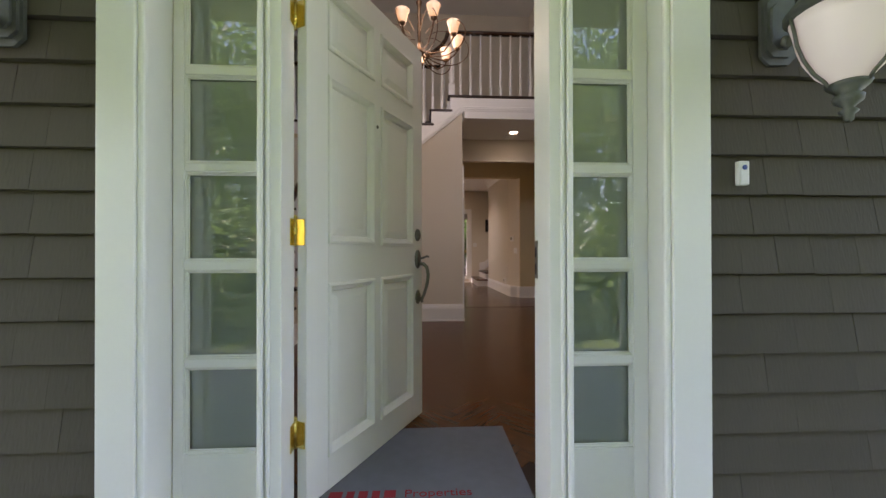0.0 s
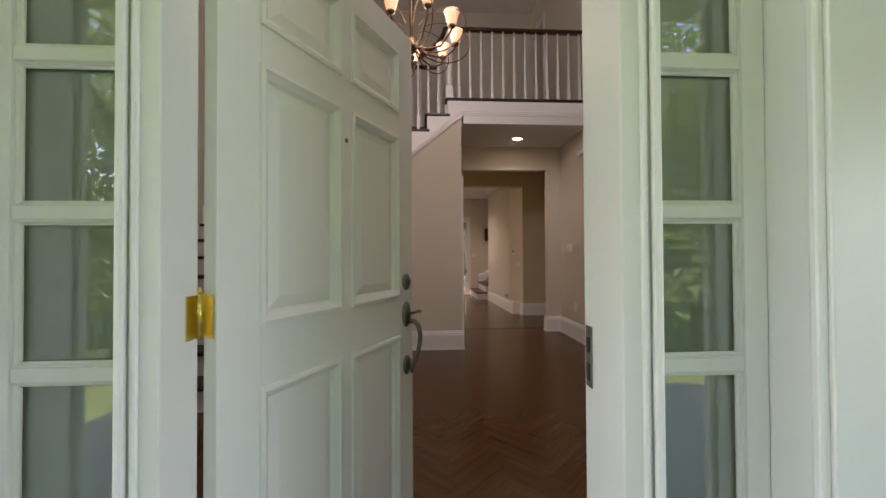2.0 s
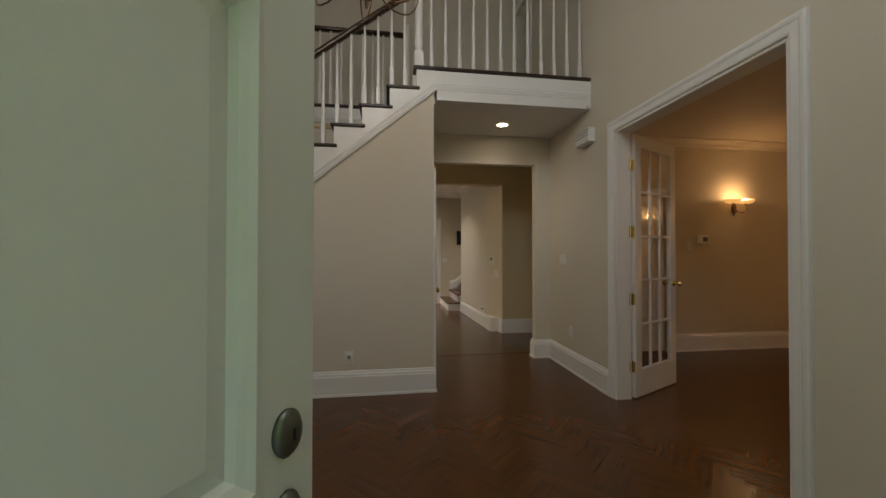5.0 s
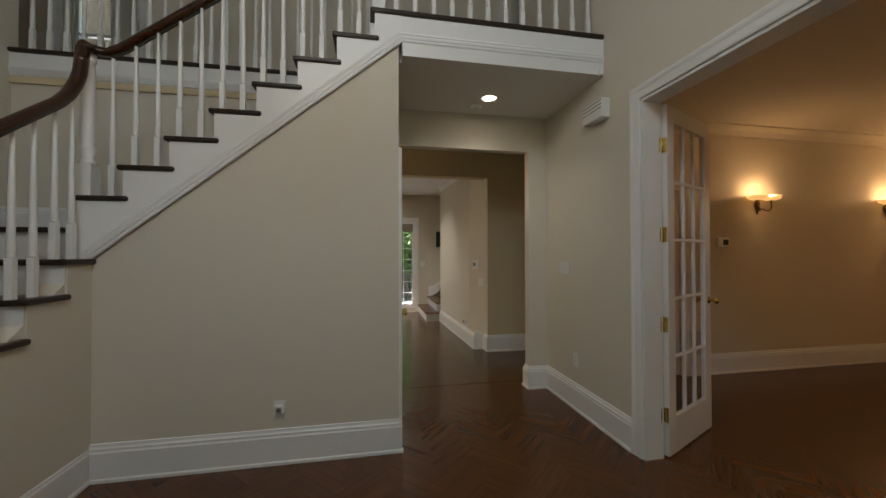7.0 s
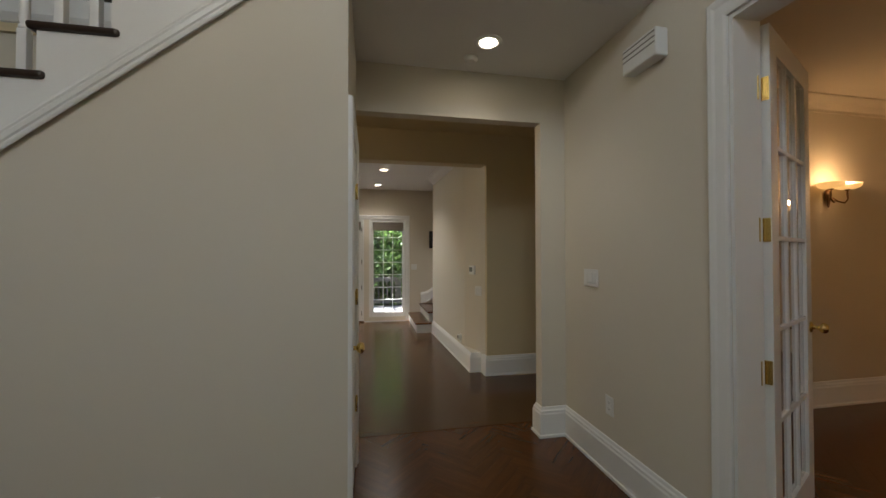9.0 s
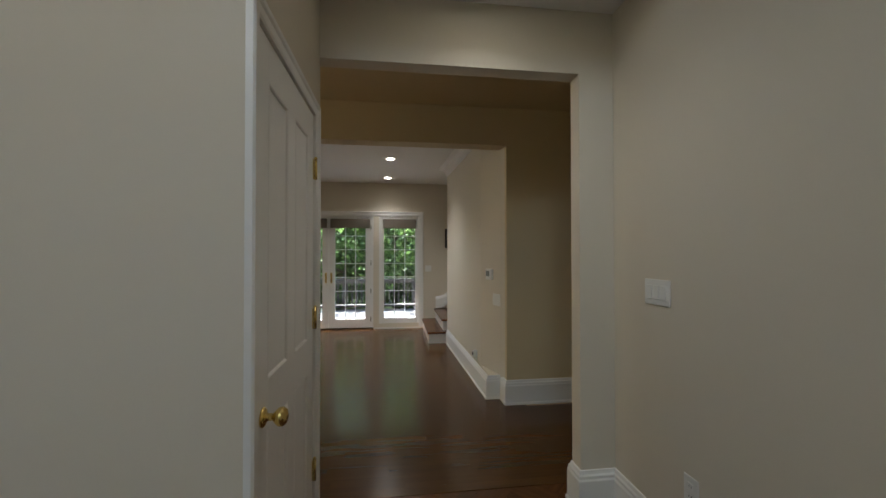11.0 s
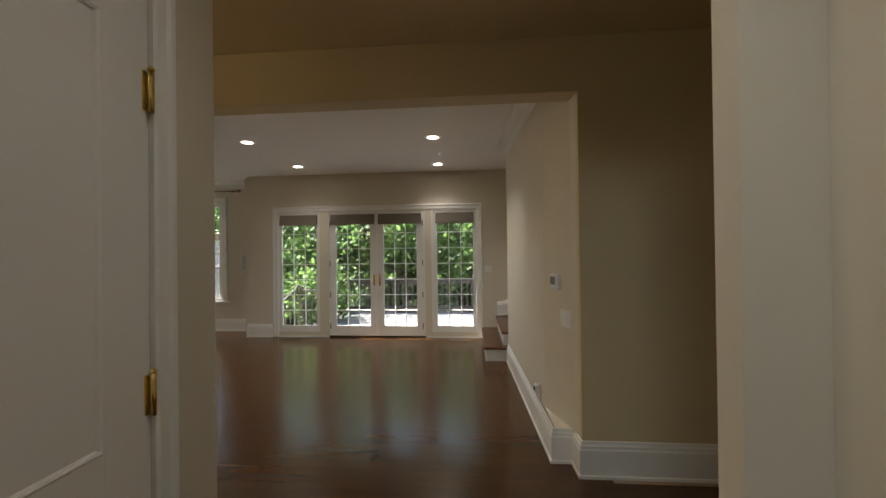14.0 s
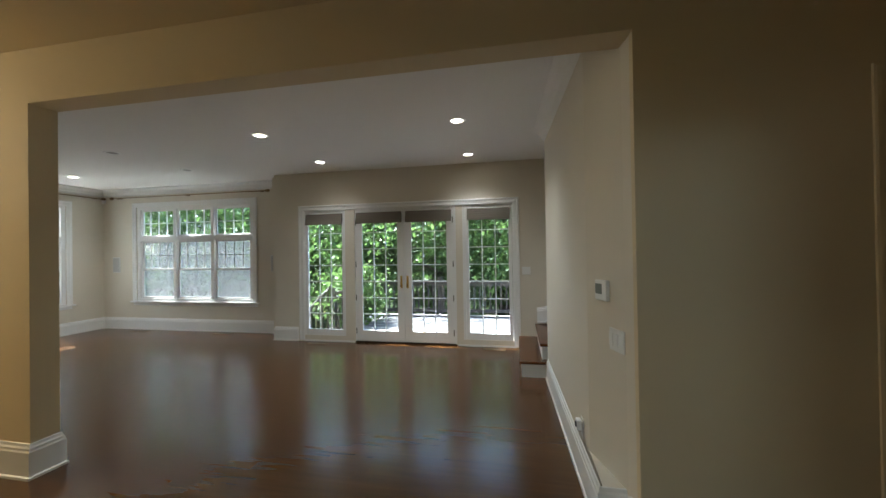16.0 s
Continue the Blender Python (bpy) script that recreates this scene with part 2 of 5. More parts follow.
def tube(bm, pts, r, seg=10, r_end=None):
    """A round bar along points."""
    pts = [Vector(p) for p in pts]
    rings, up = [], None
    for i, p in enumerate(pts):
        d = (pts[min(i + 1, len(pts) - 1)] - pts[max(i - 1, 0)]).normalized()
        if up is None:
            up = Vector((0, 0, 1)) if abs(d.z) < 0.9 else Vector((1, 0, 0))
        s = d.cross(up).normalized()
        up = s.cross(d).normalized()
        rad = r if r_end is None else r + (r_end - r) * i / (len(pts) - 1)
        rings.append([bm.verts.new(p + rad * (math.cos(2 * math.pi * k / seg) * s + math.sin(2 * math.pi * k / seg) * up)) for k in range(seg)])
    for a, b in zip(rings, rings[1:]):
        for k in range(seg):
            f = bm.faces.new((a[k], b[k], b[(k + 1) % seg], a[(k + 1) % seg]))
            f.smooth = True
    bm.faces.new(rings[0]), bm.faces.new(list(reversed(rings[-1])))
    return bm


def sweep(bm, path, prof, normal=(0, 0, 1), closed=False):
    """Run a moulding along a path with mitred corners. Profile points (a, b): a to the left of the way, seen from the normal's tip; b along the normal."""
    n = Vector(normal)
    P = [Vector(p) for p in path]
    rings = []
    for i, p in enumerate(P):
        d0 = (p - P[i - 1]).normalized() if i or closed else (P[1] - P[0]).normalized()
        d1 = (P[(i + 1) % len(P)] - p).normalized() if i < len(P) - 1 or closed else d0
        l0, l1 = n.cross(d0), n.cross(d1)
        side = (l0 + l1).normalized()
        side /= max(side.dot(l0), 0.3)
        rings.append([bm.verts.new(p + side * a + n * b) for a, b in prof])
    pairs = list(zip(rings, rings[1:])) + ([(rings[-1], rings[0])] if closed else [])
    k = len(prof)
    for a, b in pairs:
        for j in range(k):
            bm.faces.new((a[j], a[(j + 1) % k], b[(j + 1) % k], b[j]))
    if not closed:
        bm.faces.new(list(reversed(rings[0])))
        bm.faces.new(rings[-1])
    bmesh.ops.recalc_face_normals(bm, faces=bm.faces)
    return bm


def part(name, bm, mat, parent=None, label=""):
    """Link a bmesh as one mesh object, under a thing or a part."""
    me = bpy.data.meshes.new(name)
    bmesh.ops.recalc_face_normals(bm, faces=bm.faces)
    bm.to_mesh(me)
    bm.free()
    me.materials.append(mat)
    ob = new(name, me)
    ob.parent = parent
    return tagged(ob, label)


def again(ob, m, parent=None):
    """The same piece again, on the same mesh, at another pose."""
    o = new(ob.name.split(".")[0], ob.data)
    o.parent = parent or ob.parent
    o.matrix_basis = m
    return o


def thing(name, label, category, m=None, group="", kind=""):
    ob = new(name)
    ob.empty_display_size = 0.1
    if m is not None:
        ob.matrix_basis = m
    return tagged(ob, label, category, group, kind)


def structure(name, bm, mat, label, category):
    return tagged(part(name, bm, mat), label, category, kind="structure")


def B():
    return bmesh.new()


def wall_along_x(bm, y0, y1, x0, x1, z0, z1, holes=()):
    """A wall with openings (x0, x1, z0, z1) that go through it."""
    cuts = sorted(holes)
    x = x0
    for a, b, c, d in cuts:
        if a > x:
            box(bm, x, a, y0, y1, z0, z1)
        if c > z0:
            box(bm, a, b, y0, y1, z0, c)
        if d < z1:
            box(bm, a, b, y0, y1, d, z1)
        x = b
    if x < x1:
        box(bm, x, x1, y0, y1, z0, z1)
    return bm


def wall_along_y(bm, x0, x1, y0, y1, z0, z1, holes=()):
    y = y0
    for a, b, c, d in sorted(holes):
        if a > y:
            box(bm, x0, x1, y, a, z0, z1)
        if c > z0:
            box(bm, x0, x1, a, b, z0, c)
        if d < z1:
            box(bm, x0, x1, a, b, d, z1)
        y = b
    if y < y1:
        box(bm, x0, x1, y, y1, z0, z1)
    return bm


BASE = [(0, 0), (0.030, 0), (0.030, 0.018), (0.022, 0.024), (0.022, 0.172), (0.017, 0.182), (0.017, 0.196), (0.010, 0.205), (0.006, 0.222), (0, 0.225)]
CROWN = [(0, 0), (0.11, 0), (0.11, -0.014), (0.085, -0.03), (0.05, -0.055), (0.03, -0.085), (0.014, -0.10), (0.014, -0.125), (0, -0.125)]
CASING = [(0, 0), (0, 0.012), (0.012, 0.016), (0.05, 0.016), (0.062, 0.022), (0.078, 0.024), (0.088, 0.018), (0.09, 0.0)]
CASING_NARROW = [(a * 0.66, b) for a, b in CASING]


def skirting(name, path, prof=None, label="tall white painted baseboard"):
    return structure(name, sweep(B(), path, prof or BASE), M_TRIM, label, "baseboard")

# ---------- the large structure ----------
H2 = 5.6          # foyer and upper floor ceiling
UP = 3.04         # upper floor level
FRONT, RIGHT, LEFT = 2.10, 2.80, -1.86

# ground, porch, deck levels
bm = B()
bm.faces.new([bm.verts.new((x, y, -0.62)) for x, y in ((-400, -400), (400, -400), (400, 400), (-400, 400))])
structure("ground", bm, M_GRASS, "green grass ground round the house", "ground")
# Unseen slab added to keep sky and sun off the entrance front.
structure("porch_roof", box(B(), -4.8, 4.6, -0.2, 2.05, 3.25, 3.40), M_EXT, "unseen white slab added over the porch to shade the entrance", "porch roof")
structure("porch", box(B(), -1.9, 3.5, -0.6, 2.10, -0.62, -0.16, 0.01), M_STONE, "grey stone porch slab before the entrance", "porch")
bm = box(B(), 0.1, 1.3, 2.02, 2.27, -0.16, 0.004, 0.006)
structure("threshold", bm, M_TREAD, "dark wooden threshold under the front door", "threshold")

# front wall with the entrance opening
bm = wall_along_x(B(), 2.10, 2.238, -6.4, 8.0, -0.62, 2.7, [(-0.20, 1.545, -0.02, 2.16)])
# upper part, with a hole for the added window that lights the foyer
wall_along_x(bm, 2.10, 2.238, -6.4, 8.0, 2.7, H2, [(-0.1, 1.5, 3.1, 4.5)])
structure("wall_front", bm, M_WALL, "cream painted front wall around the entrance", "wall")
# right wall of the foyer with the double door opening
bm = wall_along_y(B(), RIGHT, RIGHT + 0.14, 2.238, 6.807, 0, H2, [(3.98, 5.455, 0, 2.385)])
structure("wall_right", bm, M_WALL, "cream wall with the opening to the study", "wall")
bm = box(B(), LEFT - 0.14, LEFT, 2.238, 6.99, 0, H2)
structure("wall_left", bm, M_WALL, "plain cream wall beside the staircase", "wall")
# stair walls
bm = B()
vs0, vs1 = [], []
for x, z in ((-0.62, 0), (1.224, 0), (1.224, 2.85), (1.20, 2.85), (-0.62, 1.40)):
    vs0.append(bm.verts.new((x, 5.872, z))), vs1.append(bm.verts.new((x, 5.930, z)))
bm.faces.new(vs0), bm.faces.new(list(reversed(vs1)))
for k in range(5):
    bm.faces.new((vs0[k], vs0[(k + 1) % 5], vs1[(k + 1) % 5], vs1[k]))
structure("wall_stair", bm, M_WALL, "cream wall below the upper stair flight", "wall")
bm = B()
vs0, vs1 = [], []
for y, z in ((4.20, 0), (6.02, 0), (6.02, 1.44), (4.20, 0.10)):
    vs0.append(bm.verts.new((-0.62, y, z))), vs1.append(bm.verts.new((-0.74, y, z)))
bm.faces.new(vs0), bm.faces.new(list(reversed(vs1)))
for k in range(4):
    bm.faces.new((vs0[k], vs0[(k + 1) % 4], vs1[(k + 1) % 4], vs1[k]))
structure("wall_stair_side", bm, M_WALL, "cream wall below the lower stair flight", "wall")
# wall behind the stair up to the gallery, and the closet wall of the passage
bm = wall_along_x(B(), 6.93, 6.99, LEFT, 1.0, 0, UP - 0.02)
structure("wall_stair_back", bm, M_WALL, "cream wall behind the stair below the gallery", "wall")
bm = wall_along_y(B(), 1.10, 1.224, 5.932, 6.807, 0, 2.731, [(5.932, 6.665, 0, 2.04)])
structure("wall_closet", bm, M_WALL, "cream passage wall with the closet door", "wall")
# wall between passage and hall, with the first opening
bm = wall_along_x(B(), 6.808, 6.905, 1.0, RIGHT + 0.14, 0, 2.732, [(1.0, 2.60, 0, 2.385)])
box(bm, 1.0, 1.208, 6.8085, 6.9045, 0, 2.384)
structure("wall_passage", bm, M_WALL, "cream wall with a cased opening to the hall", "wall")
bm = wall_along_x(B(), 6.84, 6.98, RIGHT + 0.14, 8.0, 0, 2.9, [(3.62, 4.42, 0, 2.06)])
structure("wall_study", bm, M_WALL_STUDY, "warm cream study wall with sconces", "wall")
# second opening, kitchen opening
bm = wall_along_x(B(), 8.26, 8.42, -6.1, 8.0, 0, 2.76, [(-0.975, 2.63, 0, 2.41), (3.62, 4.50, 0, 2.06)])
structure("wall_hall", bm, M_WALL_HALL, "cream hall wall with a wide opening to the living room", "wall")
bm = wall_along_x(B(), 6.84, 6.98, -6.1, LEFT - 0.14, 0, 2.76)
box(bm, -6.1, -5.98, 6.98, 8.26, 0, 2.76)
box(bm, 4.75, 4.87, 6.98, 8.26, 0, 2.76)
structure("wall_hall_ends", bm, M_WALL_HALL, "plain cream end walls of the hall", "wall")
# living room
bm = B()
q = [(2.632, 8.30), (2.615, 8.40), (2.50, 8.76), (2.41, 10.68), (2.56, 10.69), (2.76, 8.42)]
a = [bm.verts.new((x, y, 0)) for x, y in q]
c = [bm.verts.new((x, y, 2.72)) for x, y in q]
bm.faces.new(a), bm.faces.new(c)
for k in range(6):
    bm.faces.new((a[k], a[(k + 1) % 6], c[(k + 1) % 6], c[k]))
structure("wall_living_right", bm, M_WALL, "cream living room wall with switches and thermostat", "wall")
bm = wall_along_x(B(), 11.94, 12.10, -1.83, 4.6, -0.62, 2.95, [(-1.30, -0.58, 0.10, 2.10), (-0.42, 1.20, 0.0, 2.10), (1.30, 2.04, 0.10, 2.10)])
structure("wall_patio", bm, M_WALL, "cream wall with glazed patio doors and sidelights", "wall")
bm = wall_along_y(B(), -1.98, -1.83, 12.10, 12.40, -0.62, 2.95)
wall_along_x(bm, 12.40, 12.56, -6.1, -1.83, -0.62, 2.95, [(-5.17, -2.60, 0.55, 2.36)])
structure("wall_window", bm, M_WALL, "cream wall with the triple window", "wall")
bm = wall_along_y(B(), -6.10, -5.96, 8.42, 12.40, -0.62, 2.95, [(9.56, 11.76, 0.55, 2.36)])
structure("wall_living_left", bm, M_WALL, "cream wall with a side window", "wall")
bm = box(B(), 4.46, 4.60, 10.0, 11.94, 0, 2.95)
box(bm, 2.58, 4.60, 9.90, 10.02, 0, 2.95)
structure("wall_raised_room", bm, M_WALL, "plain cream walls of the raised room", "wall")
# study and upper floor shell
bm = box(B(), 7.86, 8.0, 2.238, 6.84, 0, 2.9)
structure("wall_study_end", bm, M_WALL_STUDY, "warm cream end wall of the study", "wall")
bm = wall_along_x(B(), 8.16, 8.30, -3.5, RIGHT + 0.14, UP, H2, [(-2.36, -1.60, UP, UP + 2.05)])
structure("wall_upper_hall", bm, M_WALL, "cream upper hall wall with a doorway", "wall")
bm = wall_along_y(B(), RIGHT, RIGHT + 0.14, 6.807, 8.16, UP, H2, [(7.50, 8.10, UP, UP + 2.05)])
structure("wall_upper_right", bm, M_WALL, "cream upper hall end wall with a dark doorway", "wall")
bm = wall_along_x(B(), 9.3, 9.42, -3.5, 3.0, UP, H2, [(-3.02, -2.55, UP + 0.75, UP + 2.05)])
box(bm, -3.6, -3.5, 6.93, 9.42, UP, H2), box(bm, -3.5, LEFT - 0.14, 6.93, 6.99, UP, H2)
box(bm, 4.2, 4.3, 6.84, 8.3, UP, H2), box(bm, 2.94, 4.3, 6.74, 6.84, UP, H2), box(bm, 2.94, 4.3, 8.16, 8.3, UP, H2)
structure("wall_upper_rooms", bm, M_WALL, "plain walls of the rooms off the upper hall", "wall")

# ceilings
structure("ceiling_foyer", box(B(), -3.6, 4.3, 2.10, 9.42, H2, H2 + 0.1), M_CEIL, "white ceiling high over the foyer", "ceiling")
structure("ceiling_passage", box(B(), 1.02, RIGHT, 5.955, 6.92, 2.733, 2.759), M_CEIL, "white ceiling under the balcony", "ceiling")
# Ceiling takes the hall wall tint: warm lamplight is painted into it.
structure("ceiling_hall", box(B(), -6.1, 4.87, 6.907, 8.30, 2.762, 2.815), M_WALL_HALL, "cross hall ceiling with warm lamplight in its colour", "ceiling")
structure("ceiling_living", box(B(), -6.1, 4.6, 8.30, 12.56, 2.72, 2.95), M_CEIL, "white living room ceiling", "ceiling")
# Wall colour on the ceiling too, so its lamplit tan is painted in.
structure("ceiling_study", box(B(), RIGHT + 0.14, 8.0, 2.238, 6.84, 2.80, 2.9), M_WALL_STUDY, "study ceiling with tan lamplight in its colour", "ceiling")
structure("roof", box(B(), -6.3, 8.2, 2.0, 12.7, H2 + 0.1, H2 + 0.2), M_SHINGLE, "plain roof over the house", "roof")
bm = box(B(), -3.5, RIGHT, 6.995, 9.4, UP - 0.22, UP - 0.03)
box(bm, 1.03, RIGHT, 5.975, 6.93, UP - 0.28, UP - 0.03)
structure("floor_upper_slab", bm, M_TRIM, "upper floor slab", "floor")
bm = box(B(), -3.5, RIGHT, 6.95, 9.4, UP - 0.03, UP)
box(bm, 1.05, RIGHT, 5.99, 6.95, UP - 0.03, UP)
structure("floor_upper", bm, M_FLOOR_B, "wooden upper hall floor", "floor")

# floors (boards are laid on these)
structure("floor_base", box(B(), -6.1, 8.0, 2.238, 12.4, -0.3, -0.004), M_SUB, "dark joint base under the floor boards", "floor")

# baseboards: path runs with the room on its left
skirting("baseboard_stair_side", [(-0.62, 4.22, 0), (-0.62, 5.872, 0), (1.224, 5.872, 0), (1.224, 5.876, 0)][::-1], [(a, b) for a, b in BASE])
skirting("baseboard_passage", [(RIGHT, 5.546, 0), (RIGHT, 6.808, 0), (2.60, 6.808, 0), (2.60, 6.905, 0), (RIGHT + 0.14, 6.905, 0)])
skirting("baseboard_hall", [(3.52, 8.26, 0), (2.63, 8.26, 0), (2.625, 8.42, 0), (2.49, 8.42, 0), (2.41, 10.66, 0)])
bm = B()
a = [bm.verts.new((x, y, 0.001)) for x, y in ((2.50, 8.424), (2.66, 8.424), (2.55, 8.76), (2.50, 9.2))]
c = [bm.verts.new((v.co.x, v.co.y, 0.222)) for v in a]
bm.faces.new(a), bm.faces.new(c)
for k in range(4):
    bm.faces.new((a[k], a[(k + 1) % 4], c[(k + 1) % 4], c[k]))
structure("plinth_living", bm, M_WALL, "cream plinth filling behind the stepped baseboard", "trim")
COVE = [(0, 0), (0.12, 0), (0.12, -0.008), (0.075, -0.025), (0.035, -0.06), (0.012, -0.105), (0, -0.12)]
structure("cove_living", sweep(B(), [(2.615, 8.44, 2.72), (2.50, 8.76, 2.72), (2.41, 10.68, 2.72)], COVE), M_CEIL, "coved plaster edge of the living room ceiling", "crown moulding")
structure("crown_bay", sweep(B(), [(-1.98, 12.40, 2.72), (-5.96, 12.40, 2.72), (-5.96, 8.42, 2.72)], CROWN), M_TRIM, "white crown moulding over the window bay", "crown moulding")
skirting("baseboard_hall_left", [(-5.96, 8.42, 0), (-0.975, 8.42, 0), (-0.975, 8.26, 0), (-5.98, 8.26, 0)])
skirting("baseboard_living", [(-1.41, 11.94, 0), (-1.83, 11.94, 0), (-1.83, 12.40, 0), (-5.96, 12.40, 0), (-5.96, 8.42, 0)])
skirting("baseboard_study", [(7.86, 6.84, 0), (4.52, 6.84, 0)])
skirting("baseboard_study_corner", [(3.52, 6.84, 0), (2.94, 6.84, 0), (2.94, 5.546, 0)])
skirting("baseboard_raised_room", [(4.46, 11.94, 0.54), (2.70, 11.94, 0.54), (2.52, 11.94, 0.40), (2.46, 11.94, 0.38), (2.36, 11.94, 0.365)])
skirting("baseboard_landing", [(-0.70, 6.93, 1.52), (LEFT, 6.93, 1.52), (LEFT, 5.95, 1.52)])
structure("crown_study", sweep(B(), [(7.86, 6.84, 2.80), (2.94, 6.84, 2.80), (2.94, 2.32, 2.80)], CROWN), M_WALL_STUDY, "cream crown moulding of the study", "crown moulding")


def casing(name, path, normal, label="white moulded door casing", prof=None):
    return structure(name, sweep(B(), path, prof or CASING, normal), M_TRIM, label, "casing")


# study opening: jamb lining and casings (foyer side faces -x, study side +x)
casing("trim_study_opening", [(RIGHT, 3.98, 0), (RIGHT, 3.98, 2.385), (RIGHT, 5.455, 2.385), (RIGHT, 5.455, 0)][::-1], (-1, 0, 0))
casing("trim_study_inside", [(RIGHT + 0.14, 3.98, 0), (RIGHT + 0.14, 3.98, 2.385), (RIGHT + 0.14, 5.455, 2.385), (RIGHT + 0.14, 5.455, 0)], (1, 0, 0))
bm = B()
box(bm, RIGHT, RIGHT + 0.14, 5.437, 5.453, 0, 2.365), box(bm, RIGHT, RIGHT + 0.14, 3.982, 4.00, 0, 2.365), box(bm, RIGHT, RIGHT + 0.14, 3.982, 5.453, 2.365, 2.383)
structure("jamb_study", bm, M_TRIM, "white lining of the study opening", "door frame")
casing("trim_study_door", [(3.62, 6.84, 0), (3.62, 6.84, 2.06), (4.42, 6.84, 2.06), (4.42, 6.84, 0)], (0, -1, 0))
casing("trim_closet", [(1.224, 5.932, 0), (1.224, 5.932, 2.04), (1.224, 6.665, 2.04), (1.224, 6.665, 0)], (1, 0, 0), prof=CASING_NARROW)
# White trim darkened to the hall wall colour: the dimness is painted in.
structure("trim_kitchen", sweep(B(), [(3.62, 8.26, 0), (3.62, 8.26, 2.06), (4.50, 8.26, 2.06), (4.50, 8.26, 0)], [(a, b * 0.4) for a, b in CASING], (0, -1, 0)), M_WALL_HALL, "kitchen opening casing with the hall's dimness in its colour", "casing")
casing("trim_upper_door", [(-2.36, 8.16, UP), (-2.36, 8.16, UP + 2.05), (-1.60, 8.16, UP + 2.05), (-1.60, 8.16, UP)], (0, -1, 0))
casing("trim_upper_side", [(RIGHT, 7.50, UP), (RIGHT, 7.50, UP + 2.05), (RIGHT, 8.10, UP + 2.05), (RIGHT, 8.10, UP)][::-1], (-1, 0, 0))
casing("trim_patio", [(-1.30, 11.94, 0.02), (-1.30, 11.94, 2.10), (2.04, 11.94, 2.10), (2.04, 11.94, 0.02)], (0, -1, 0), "white casing round the patio glazing")
casing("trim_window", [(-5.17, 12.40, 0.55), (-5.17, 12.40, 2.36), (-2.60, 12.40, 2.36), (-2.60, 12.40, 0.55)], (0, -1, 0), "white window casing")
casing("trim_side_window", [(-5.96, 9.56, 0.55), (-5.96, 9.56, 2.36), (-5.96, 11.76, 2.36), (-5.96, 11.76, 0.55)], (1, 0, 0), "white window casing")

# ---------- stair ----------
RISE, RUN = 0.19, 0.25
stair = thing("staircase", "white staircase with dark stained wooden treads and turned balusters", "staircase", pose(-0.62, 4.2, 0))
SI = stair.matrix_basis.inverted()


def local(bm, m=SI):
    bm.transform(m)
    return bm


def xn(k):
    return -0.72 + RUN * (k - 9)


def yn(k):
    return 4.67 + 0.247 * (k - 3)


NOSE = 0.032
for k in range(1, 9):
    y0, y1 = yn(k), (yn(k + 1) + 0.035 if k < 8 else 6.93)
    if k == 8:
        y0 = 5.88
    x1 = -0.585 if k < 8 else -0.60
    part("tread", local(box(B(), LEFT, x1, y0, y1, RISE * k - NOSE, RISE * k, 0.012)), M_TREAD, stair, "dark stained wooden tread")
    part("riser", local(box(B(), LEFT, -0.622, y0 + 0.03, y0 + 0.05, RISE * (k - 1), RISE * k - NOSE)), M_TRIM, stair)
for k in range(9, 16):
    part("tread", local(box(B(), xn(k), xn(k + 1) + 0.06, 5.837, 6.93, RISE * k - NOSE, RISE * k, 0.012)), M_TREAD, stair, "dark stained wooden tread")
    part("riser", local(box(B(), xn(k) + 0.03, xn(k) + 0.05, 5.874, 6.93, RISE * (k - 1), RISE * k - NOSE)), M_TRIM, stair)
part("riser", local(box(B(), xn(16) + 0.03, xn(16) + 0.05, 5.874, 6.93, RISE * 15, UP - 0.03)), M_TRIM, stair)


def plate(pts, axis, a, b):
    """A board cut to an outline, between two planes of one axis."""
    bm = B()
    def at(u, v, w):
        return (w, u, v) if axis == 0 else (u, w, v)
    f0 = [bm.verts.new(at(u, v, a)) for u, v in pts]
    f1 = [bm.verts.new(at(u, v, b)) for u, v in pts]
    bm.faces.new(f0), bm.faces.new(list(reversed(f1)))
    for i in range(len(pts)):
        j = (i + 1) % len(pts)
        bm.faces.new((f0[i], f0[j], f1[j], f1[i]))
    bm.normal_update()
    bmesh.ops.triangulate(bm, faces=[f for f in bm.faces if len(f.verts) > 4])
    return bm


pts = [(-0.64, 1.315), (1.25, 2.835), (1.25, 3.01), (xn(16) + 0.03, 3.01)]
for k in range(15, 8, -1):
    pts += [(xn(k + 1) + 0.03, RISE * k - NOSE), (xn(k) + 0.03, RISE * k - NOSE)]
pts += [(-0.69, RISE * 8 - NOSE), (-0.69, 1.36), (-0.64, 1.315)][:2]
part("stringer", local(plate(pts, 1, 5.854, 5.871)), M_TRIM, stair, "white painted cut stringer")
ST = [(-0.034, 0), (-0.034, 0.004), (-0.026, 0.008), (-0.017, 0.008), (-0.014, 0.004), (-0.009, 0.010), (0.004, 0.012), (0.008, 0.006), (0.014, 0.005), (0.020, 0.009), (0.028, 0.007), (0.034, 0.003), (0.034, 0)]
part("stringer_moulding", local(sweep(B(), [(-0.62, 5.854, 1.355), (1.235, 5.854, 2.86), (2.78, 5.854, 2.86)], ST, (0, -1, 0))), M_TRIM, stair)
pts = [(4.18 + 0.03, 0.05)] + [(5.90, 0.05), (5.90, RISE * 7 - NOSE)]
for k in range(7, 0, -1):
    pts += [(yn(k + 1) + 0.03 if k < 7 else 5.90, RISE * k - NOSE), (yn(k) + 0.03, RISE * k - NOSE)]
dd = []
